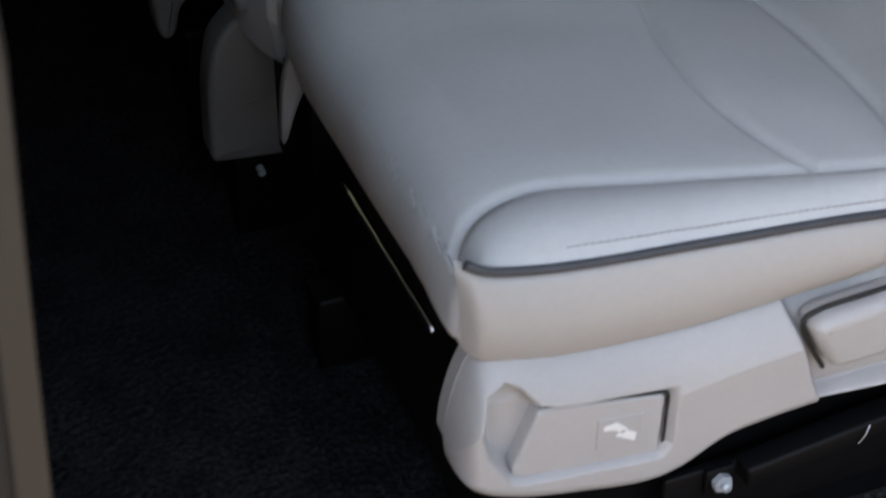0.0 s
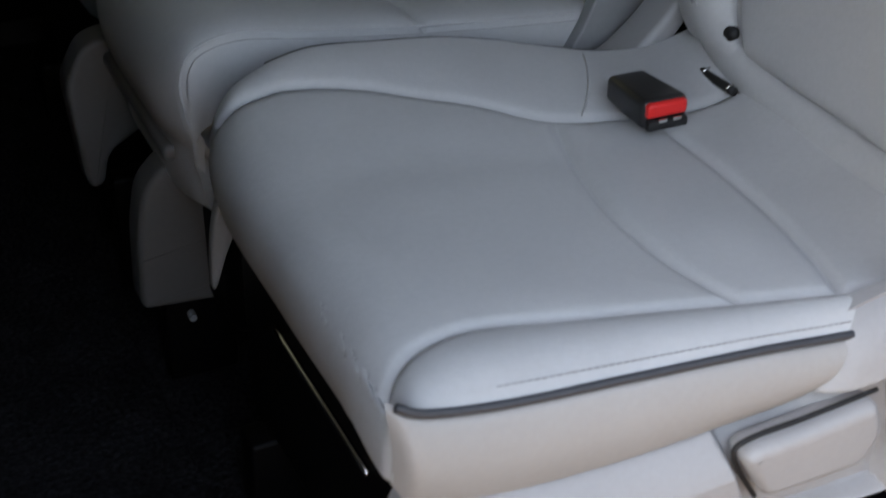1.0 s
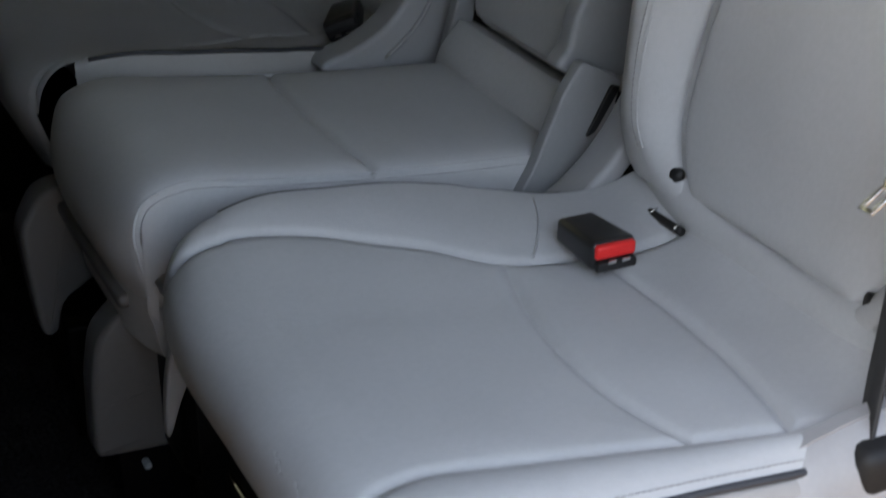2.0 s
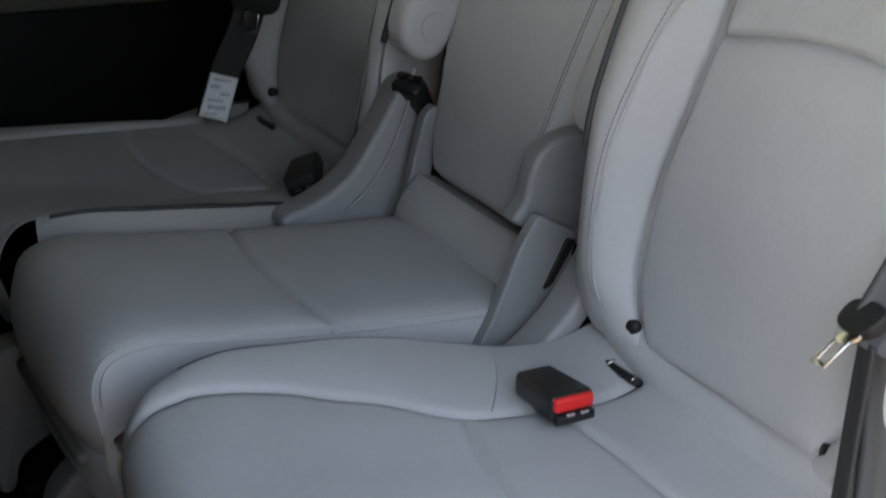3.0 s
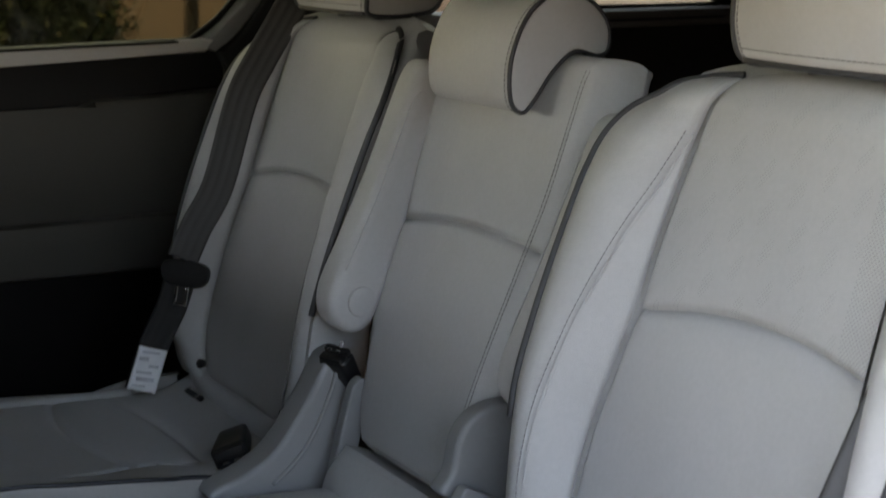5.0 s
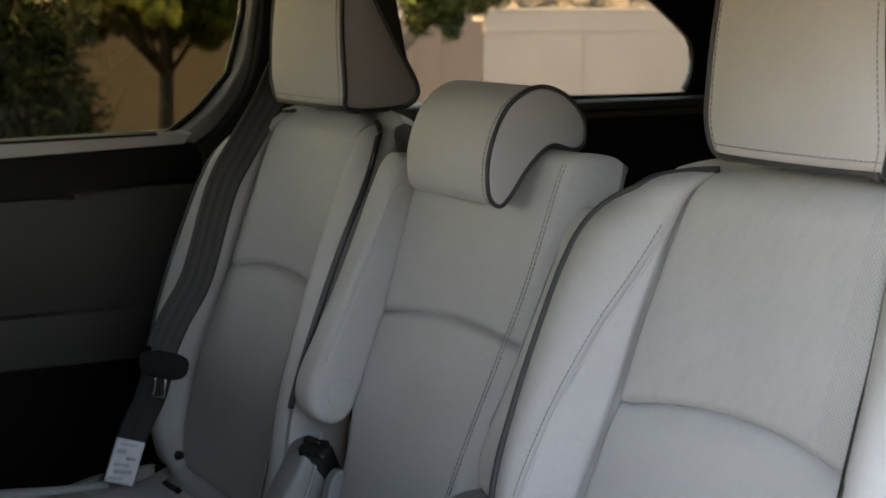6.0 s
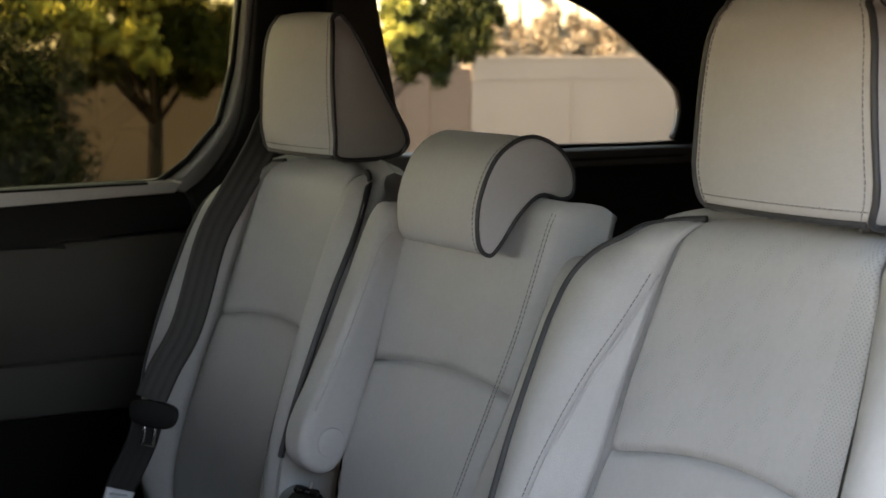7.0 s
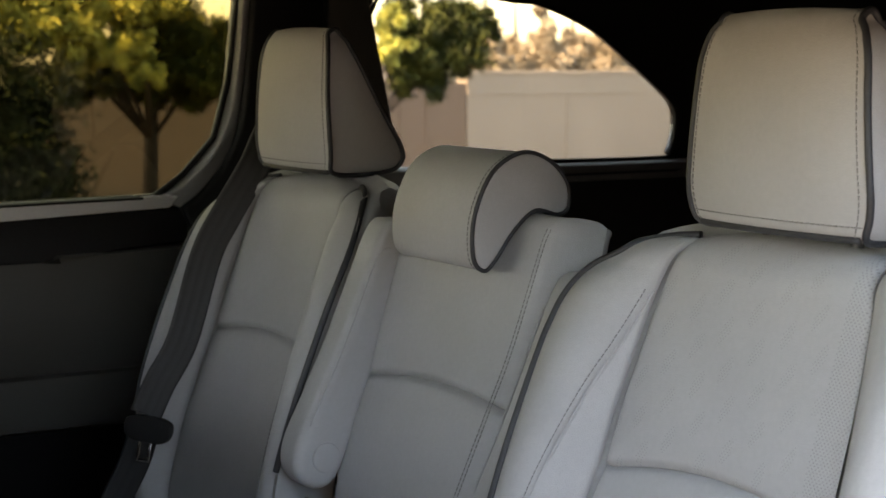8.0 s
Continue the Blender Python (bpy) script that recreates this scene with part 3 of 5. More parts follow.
def back_surface(cy, s):
    """p: -1 outer edge .. -0.75 stitch .. -0.5 insert .. 0.5 .. 0.75 .. 1; q: 0 bottom .. 0.55 yoke seam .. 1 top."""

    def surf(p, q):
        w = 0 * p
        for _ in range(4):
            low = 0.058 + (q / 0.55) * (yoke(w) - 0.058)
            v = np.where(q < 0.55, low, yoke(w) + (q - 0.55) / 0.45 * (back_top(w) - yoke(w)))
            a, e, st = lookup(INSERT, v), lookup(EDGE, v), lookup(SEAM, v)
            ap = np.abs(p)
            st = np.maximum(st, a + 0.003)
            w = np.sign(p) * np.where(ap <= 0.5, ap / 0.5 * a, np.where(ap <= 0.75, a + (ap - 0.5) / 0.25 * (st - a), st + (ap - 0.75) / 0.25 * (e - st)))
        return back_point(cy + s * w, v, back_n(w, v))

    return surf


def shell(name, surf, rings, back, mat, parent, label="", lower=0.006, nu=70, nv=70, flip=True, span=(-1, 1, 0, 1), crest=0.0):
    """A closed padded body: the base surface, a rolled rim pushed along back, and a rear face. rings: (outward, behind)."""
    p, q = np.meshgrid(np.linspace(span[0], span[1], nu), np.linspace(span[2], span[3], nv), indexing="ij")
    P = np.stack(surf(p, q), -1)
    nrm = np.cross(np.gradient(P, axis=0), np.gradient(P, axis=1))
    nrm /= np.linalg.norm(nrm, axis=2)[..., None] + 1e-12
    i, j = np.meshgrid(np.arange(nu), np.arange(nv), indexing="ij")
    deep = np.clip(np.minimum(np.minimum(i, nu - 1 - i), np.minimum(j, nv - 1 - j)) / 4, 0, 1)
    P = P - nrm * (lower + 0.007 * deep)[..., None] * (-1 if flip else 1)
    idx = np.arange(nu * nv).reshape(nu, nv)
    faces = [tuple(f) for f in np.stack([idx[:-1, :-1], idx[1:, :-1], idx[1:, 1:], idx[:-1, 1:]], -1).reshape(-1, 4)]
    verts = list(P.reshape(-1, 3))
    rim = list(idx[:, 0]) + list(idx[-1, 1:]) + list(idx[-2::-1, -1]) + list(idx[0, -2:0:-1])
    R = np.array([verts[i] for i in rim])
    b = np.array(back, float)
    flat = R - np.outer(R @ b, b)
    tang = np.roll(flat, -1, 0) - np.roll(flat, 1, 0)
    out = np.cross(tang, b)
    out /= np.linalg.norm(out, axis=1)[:, None] + 1e-9
    if ((flat - flat.mean(0)) * out).sum() < 0:
        out = -out
    for _ in range(6):
        out = (np.roll(out, 1, 0) + out + np.roll(out, -1, 0)) / 3
    n, prev = len(rim), rim
    for o, d in rings:
        start = len(verts)
        verts += list(R + out * o + b * d + np.outer(np.clip((R[:, 2] - 0.87) / 0.05, 0, 1), (0, 0, crest * math.sin(min(d / 0.05, 1) * math.pi / 2))))
        now = list(range(start, start + n))
        faces += [(prev[i], prev[(i + 1) % n], now[(i + 1) % n], now[i]) for i in range(n)]
        prev = now
    mid = len(verts)
    verts.append(np.mean([verts[i] for i in prev], axis=0))
    faces += [(prev[i], prev[(i + 1) % n], mid) for i in range(n)]
    bm = bmesh.new()
    me = mesh_of(name, verts, faces, mat)
    bm.from_mesh(me)
    bpy.data.meshes.remove(me)
    return part(name, bm, mat, parent, label)


# outboard cushion: the path of its middle line from the front's foot over the nose to the back
NOSE = curve_through([(0.078, 0.262), (0.052, 0.300), (0.030, 0.345), (0.021, 0.385), (0.032, 0.415), (0.066, 0.428), (0.15, 0.421), (0.25, 0.410), (0.34, 0.400), (0.43, 0.392), (0.49, 0.393), (0.545, 0.412)], 240)
NOSE_D = np.r_[0, np.cumsum(np.linalg.norm(np.diff(NOSE, axis=0), axis=1))]
NOSE_L = NOSE_D[-1]


def nose_at(x):
    """Length along the middle line at which the top reaches x."""
    top = NOSE[:, 1].argmax() < np.arange(len(NOSE))
    return np.interp(x, NOSE[top, 0], NOSE_D[top])


# across the cushion, by the x of the top (0 at the nose, below 0 down the front)
OUT_SEAM = [(-0.2, 0.236), (0.010, 0.236), (0.017, 0.231), (0.028, 0.205), (0.045, 0.186), (0.078, 0.171), (0.117, 0.166), (0.185, 0.176), (0.27, 0.186), (0.36, 0.198), (0.44, 0.208), (0.6, 0.215)]
IN_SEAM = [(-0.2, 0.222), (0.0, 0.218), (0.03, 0.207), (0.07, 0.204), (0.10, 0.204), (0.175, 0.191), (0.22, 0.174), (0.265, 0.157), (0.325, 0.122), (0.40, 0.114), (0.6, 0.11)]
OUT_EDGE = [(-0.2, 0.237), (0.6, 0.237)]
IN_EDGE = [(-0.2, 0.226), (0.0, 0.226), (0.05, 0.229), (0.08, 0.236), (0.13, 0.246), (0.20, 0.250), (0.27, 0.250), (0.33, 0.243), (0.38, 0.230), (0.6, 0.21)]
RISE = [(-0.2, 0.0), (0.0, 0.003), (0.03, 0.009), (0.06, 0.014), (0.13, 0.026), (0.20, 0.026), (0.27, 0.025), (0.33, 0.021), (0.38, 0.016), (0.45, 0.007), (0.6, 0.0)]
PIPE_Z = [(0.0, 0.420), (0.012, 0.432), (0.04, 0.420), (0.1, 0.409), (0.2, 0.400), (0.3, 0.391), (0.40, 0.379), (0.6, 0.36)]


def cushion_cross(w):
    return lookup([(-0.25, 0.336), (-0.18, 0.311), (-0.11, 0.296), (-0.04, 0.295), (0.035, 0.306), (0.112, 0.326), (0.26, 0.37)], w)


def cushion_rear(w):
    return lookup([(-0.25, 0.383), (-0.192, 0.402), (-0.157, 0.4125), (-0.086, 0.4255), (-0.014, 0.430), (0.056, 0.4285), (0.26, 0.41)], w)


def cushion_surface(cy, s):
    """p: -1 outboard edge .. -0.5 seam .. 0.5 seam .. 1 inboard edge; q: 0 foot .. 0.6 cross seam .. 0.8 rear seam .. 1 bite line."""

    front = NOSE_D[NOSE[:, 0].argmin()]

    def surf(p, q):
        w = 0.2 * p
        for _ in range(24):
            d1, d2 = nose_at(cushion_cross(w)), nose_at(cushion_rear(w))
            d = np.where(q < 0.6, q / 0.6 * d1, np.where(q < 0.8, d1 + (q - 0.6) / 0.2 * (d2 - d1), d2 + (q - 0.8) / 0.2 * (NOSE_L - d2)))
            g = np.interp(d, NOSE_D, NOSE[:, 0])
            g = np.where(d < front, 0.021 - 1.5 * (front - d), g)
            ao, ai, eo, ei = lookup(OUT_SEAM, g), lookup(IN_SEAM, g), lookup(OUT_EDGE, g), lookup(IN_EDGE, g)
            w = 0.5 * w + 0.5 * np.where(p < -0.5, -(ao + (-p - 0.5) / 0.5 * (eo - ao)), np.where(p <= 0.5, np.where(p < 0, p / 0.5 * ao, p / 0.5 * ai), ai + (p - 0.5) / 0.5 * (ei - ai)))
        x, z = np.interp(d, NOSE_D, NOSE[:, 0]), np.interp(d, NOSE_D, NOSE[:, 1])
        x = x + 0.042 * np.clip((w - 0.13) / 0.15, 0, 1) ** 2 * np.clip(1 - g / 0.2, 0, 1) - 0.012 * np.clip((-w - 0.12) / 0.12, 0, 1) * np.clip(1 - g / 0.1, 0, 1)
        x = x + 0.06 * np.clip((0.37 - z) / 0.08, 0, 1) * np.clip((-w - 0.13) / 0.10, 0, 1) * np.clip(-g / 0.03, 0, 1)
        on_top = np.clip((z - 0.40) / 0.03, 0, 1) * (d > front)
        on_top = np.where(g > 0.08, 1, on_top)
        fo = np.clip((-w - ao) / np.maximum(eo - ao, 1e-4), 0, 1)
        fi = np.clip((w - ai) / np.maximum(ei - ai, 1e-4), 0, 1)
        sag = 0.006 * (1 - (w / 0.2) ** 2)
        z = z + on_top * (-sag + 0.004 * np.sin(math.pi * fi * 0.8) + lookup(RISE, g) * np.clip((w - 0.05) / np.maximum(ei - 0.05, 0.05), 0, 1) ** 1.5)
        z = z + on_top * fo**3 * (lookup(PIPE_Z, x) - z) + on_top * 0.003 * np.sin(math.pi * fo)
        w = w * (1 - 0.07 * np.clip((0.405 - z) / 0.07, 0, 1) * (w < 0) * np.clip(-g / 0.03, 0, 1))
        return x, cy + s * w, z

    return surf


def side_band(cy, s, sign):
    """The vertical side of an outboard cushion under its piping: sign -1 outboard, 1 inboard."""
    edge_w = OUT_EDGE if sign < 0 else IN_EDGE
    top_surf = cushion_surface(cy, s)

    def band(p, q):
        # p: 0 front .. 1 rear; q: 0 foot .. 1 piping
        if sign > 0:
            x, y, z = top_surf(0 * p + 1, 0.25 + 0.6 * p)
            return x, y + s * 0.006 * np.sin(math.pi * q), 0.31 + (z - 0.31) * q
        x = 0.006 + 0.379 * p
        foot = lookup([(0.0, 0.384), (0.012, 0.366), (0.03, 0.350), (0.095, 0.336), (0.184, 0.331), (0.276, 0.334), (0.35, 0.337), (0.40, 0.345)], x)
        top = lookup(PIPE_Z, x) + (0.0 if sign < 0 else 0.012)
        bulge = 0.011 * np.sin(math.pi * q) ** 0.8
        slant = -0.033 * (1 - q) * np.clip((p - 0.8) / 0.2, 0, 1)
        tuck = 0.011 * np.clip(1 - p / 0.06, 0, 1) ** 2
        lean = 0.006 * (1 - q) ** 1.5 * np.clip(1 - p / 0.15, 0, 1)
        return x + slant + lean + 0.004 * np.sin(math.pi * q) * np.clip(1 - p / 0.1, 0, 1), cy + s * sign * (lookup(edge_w, x) + bulge * np.clip(p / 0.04, 0.2, 1) - tuck), foot + (top - foot) * q

    return band


SHIELD_TOP = [(0.007, 0.278), (0.010, 0.303), (0.018, 0.333), (0.029, 0.352), (0.047, 0.355), (0.095, 0.344), (0.184, 0.336), (0.276, 0.338), (0.335, 0.343), (0.36, 0.368), (0.382, 0.393), (0.42, 0.403), (0.46, 0.408), (0.52, 0.408)]
SHIELD_LOW = [(0.007, 0.270), (0.009, 0.256), (0.017, 0.241), (0.032, 0.229), (0.06, 0.217), (0.10, 0.207), (0.15, 0.197), (0.182, 0.200), (0.215, 0.217), (0.24, 0.223), (0.30, 0.227), (0.364, 0.224), (0.40, 0.222), (0.52, 0.22)]


def inside(poly, x, z, soft):
    """1 well inside the polygon, 0 outside, with a soft edge."""
    pts = np.array(poly)
    sign = np.zeros(x.shape, bool)
    dist = np.full(x.shape, 9.0)
    for i in range(len(pts)):
        (x0, z0), (x1, z1) = pts[i], pts[(i + 1) % len(pts)]
        t = np.clip(((x - x0) * (x1 - x0) + (z - z0) * (z1 - z0)) / ((x1 - x0) ** 2 + (z1 - z0) ** 2), 0, 1)
        dist = np.minimum(dist, np.hypot(x - x0 - t * (x1 - x0), z - z0 - t * (z1 - z0)))
        cross = ((z0 > z) != (z1 > z)) & (x < (x1 - x0) * (z - z0) / (z1 - z0 + 1e-12) + x0)
        sign ^= cross
    sd = np.where(sign, dist, -dist)
    k = np.clip(sd / soft, 0, 1)
    return k * k * (3 - 2 * k)


CUP = [(0.042, 0.336), (0.027, 0.328), (0.020, 0.303), (0.024, 0.28), (0.043, 0.248), (0.056, 0.243), (0.165, 0.229), (0.174, 0.240), (0.175, 0.296), (0.084, 0.307), (0.066, 0.314), (0.054, 0.329)]
LEVER_CUP = [(0.264, 0.336), (0.30, 0.338), (0.42, 0.352), (0.44, 0.30), (0.43, 0.232), (0.303, 0.230), (0.288, 0.262), (0.267, 0.321)]


def side_shield(cy, s, parent):
    nx, nz = 290, 130
    xs = np.r_[0.007 + 0.03 * (np.linspace(0, 1, 50) ** 2), np.linspace(0.0382, 0.52, nx - 50)]
    X = np.repeat(xs[:, None], nz, 1)
    t = 0.5 - 0.5 * np.cos(np.linspace(0, math.pi, nz))
    lo, hi = lookup(SHIELD_LOW, xs)[:, None], lookup(SHIELD_TOP, xs)[:, None]
    Z = lo + (hi - lo) * t[None]
    d = np.minimum(np.minimum(Z - lo, (hi - Z) * 0.55), (X - 0.007) * 1.5)
    r = 0.02
    e = np.sqrt(1 - (1 - np.clip(d / r, 0, 1)) ** 2)
    depth = 0.010 + 0.030 * e - 0.020 * np.clip((Z - (lo + (hi - lo) * 0.66)) / (0.34 * (hi - lo)), 0, 1)
    depth -= 0.020 * inside(CUP, X, Z, 0.010) + 0.022 * inside(LEVER_CUP, X, Z, 0.009)
    P = np.stack([X, cy + s * (-0.225 - depth), Z], -1)
    idx = np.arange(nx * nz).reshape(nx, nz)
    faces = [tuple(f) for f in np.stack([idx[:-1, :-1], idx[1:, :-1], idx[1:, 1:], idx[:-1, 1:]], -1).reshape(-1, 4)]
    verts = list(P.reshape(-1, 3))
    rim = list(idx[:, 0]) + list(idx[-1, 1:]) + list(idx[-2::-1, -1]) + list(idx[0, -2:0:-1])
    start = len(verts)
    verts += [np.array([verts[i][0], cy + s * -0.228, verts[i][2]]) for i in rim]
    n = len(rim)
    faces += [(rim[i], rim[(i + 1) % n], start + (i + 1) % n, start + i) for i in range(n)]
    faces.append(tuple(range(start, start + n)))
    bm = bmesh.new()
    me = mesh_of("side_shield", verts, faces, SHIELD)
    bm.from_mesh(me)
    bpy.data.meshes.remove(me)
    shield = part("side_shield", bm, SHIELD, parent, "moulded grey plastic side shield")
    place = lambda a, b, h: (a, cy + s * h, b)
    paddle = rounded([(0.066, 0.307), (0.046, 0.253), (0.053, 0.245), (0.165, 0.230), (0.166, 0.288)], 0.006)
    gap = [(0.070, 0.3085), (0.12, 0.2985), (0.166, 0.2897), (0.1688, 0.285), (0.1688, 0.236), (0.1665, 0.229)]
    # black cord laid on the edge stands in for the gap's shadow
    cord("gap_shadow", [(x, cy - s * 0.2572, z) for x, z in gap], 0.0013, BLACK, shield, "black cord as the gap's shadow round the paddle", sides=6)
    part("release_paddle", extrude(paddle, place, -0.235, -0.259, 0.003, 3), SHIELD, shield, "grey seat release paddle")
    st = [(0.112, 0.253), (0.149, 0.2475), (0.149, 0.277), (0.112, 0.2815)]
    part("sticker", extrude(st, place, -0.2585, -0.2598, 0.0005, 1), STICKER, shield, "pale sticker with a white pictogram")
    for name, poly in (("pictogram_bar", [(0.117, 0.274), (0.127, 0.275), (0.136, 0.267), (0.133, 0.263), (0.125, 0.269), (0.117, 0.270)]), ("pictogram_bar", [(0.127, 0.262), (0.143, 0.252), (0.144, 0.260), (0.133, 0.267)])):
        part(name, extrude(poly, place, -0.2590, -0.2604, 0.0003, 1), MARK, shield, "white pictogram stroke")
    lever = rounded([(0.280, 0.314), (0.290, 0.323), (0.34, 0.326), (0.40, 0.332), (0.41, 0.30), (0.395, 0.272), (0.305, 0.270)], 0.01)
    gap = curve_through([(0.303, 0.266), (0.278, 0.312), (0.289, 0.3255), (0.34, 0.329), (0.405, 0.335)], 30)
    # likewise a raised black cord in place of shadow along the lever
    cord("gap_shadow", [(x, cy - s * 0.2545, z) for x, z in gap], 0.0020, BLACK, shield, "black cord as the gap's shadow round the lever", sides=6)
    part("recline_lever", extrude(lever, place, -0.235, -0.268, 0.010, 4), SHIELD, shield, "grey recline lever")
    return shield


STICKER = material("pale sticker", (0.285, 0.28, 0.28), 0.35)
MARK = material("pale print", (0.55, 0.55, 0.55), 0.5)


REST = curve_through([(0.686, 0.962), (0.678, 0.985), (0.676, 1.03), (0.677, 1.08), (0.681, 1.124), (0.688, 1.149), (0.699, 1.156), (0.709, 1.147), (0.723, 1.119), (0.757, 1.052), (0.788, 0.995), (0.791, 0.975), (0.776, 0.962), (0.73, 0.958)], 110, True)


def headrest(cy, s, parent):
    """Outboard head restraint: a band over front, top and rear between two piped, wedge-shaped sides."""
    X, Z = REST[:, 0], REST[:, 1]
    mid = cy - s * 0.011
    low = np.clip((1.0 - Z) / 0.042, 0, 1)
    high = np.clip((Z - 1.106) / 0.041, 0, 1)
    half = 0.111 - 0.012 * np.clip((Z - 1.0) / 0.13, 0, 1) - 0.020 * (1 - np.sqrt(1 - (0.98 * low) ** 2)) - 0.018 * (1 - np.sqrt(1 - (0.98 * high) ** 2))
    ahead = np.clip((0.705 - X) / 0.03, 0, 1)
    n = len(REST)

    def at(t, lift=0.0):
        # t: -1 outboard edge .. 1 inboard edge
        x = X - ahead * (0.013 * (1 - t * t) + 0.0035 * (1 - abs(t) ** 10))
        z = Z + 0.004 * (1 - t * t) * high
        return np.stack([x - ahead * lift, mid + s * t * half, z + (1 - ahead) * lift * np.sign(Z - 1.0)], -1)

    stations = np.sin(np.linspace(-math.pi / 2, math.pi / 2, 40))
    verts = np.concatenate([at(t) for t in stations])
    faces = [(k * n + i, k * n + (i + 1) % n, (k + 1) * n + (i + 1) % n, (k + 1) * n + i) for k in range(39) for i in range(n)]
    me = mesh_of("headrest", verts, faces, LEATHER)
    body = part("headrest", me, LEATHER, parent, "grey leather headrest with slate piping")
    for t in (-1, 1):
        rim = at(t)
        peak = int(Z.argmax())
        foot = int(Z.argmin())
        ahead_run = np.roll(REST, -foot, 0)[: (peak - foot) % n + 1]
        rear_run = np.roll(REST, -peak, 0)[: (foot - peak) % n + 1][::-1]
        levels = 0.5 - 0.5 * np.cos(np.linspace(0.02, math.pi - 0.02, 44))
        zs = Z.min() + (Z.max() - Z.min()) * levels
        xf = np.interp(zs, np.maximum.accumulate(ahead_run[:, 1]), ahead_run[:, 0])
        xr = np.interp(zs, np.maximum.accumulate(rear_run[:, 1]), rear_run[:, 0])
        hs = np.interp(zs, np.maximum.accumulate(ahead_run[:, 1]), np.roll(half, -foot)[: (peak - foot) % n + 1])
        u = np.linspace(0, 1, 24)
        bulge = 0.006 * np.sqrt(np.sin(math.pi * u))[None] * np.sin(math.pi * levels)[:, None] ** 0.5 - 0.002
        P = np.stack([xf[:, None] + (xr - xf)[:, None] * u, mid + s * t * (hs[:, None] + bulge), zs[:, None] + 0 * u], -1)
        part("side_panel", grid_mesh("side_panel", P, LEATHER), LEATHER, body)
        cord("piping", rim + [0, s * t * 0.001, 0], 0.0034, PIPING, body, "slate piping", closed=True)
        seam = at(t * 0.925, 0.0006)
        stitches("stitching", np.r_[seam, seam[:1]], THREAD, body)
    front_foot = int(np.argmin(np.hypot(X - 0.684, Z - 0.965)))
    across = np.linspace(-0.97, 0.97, 40)
    rows = np.array([at(t)[front_foot] for t in across])
    cord("piping", rows + [-0.001, 0, -0.001], 0.0032, PIPING, body, "slate piping")
    rows = np.array([at(t, 0.0006)[front_foot - n + 4] for t in across])
    stitches("stitching", rows, THREAD, body)
    for w in (-0.055, 0.055):
        cord("post", [(0.725, mid + w, 0.93), (0.727, mid + w, 0.975)], 0.006, DARKGREY, body, "slate post")
    return body


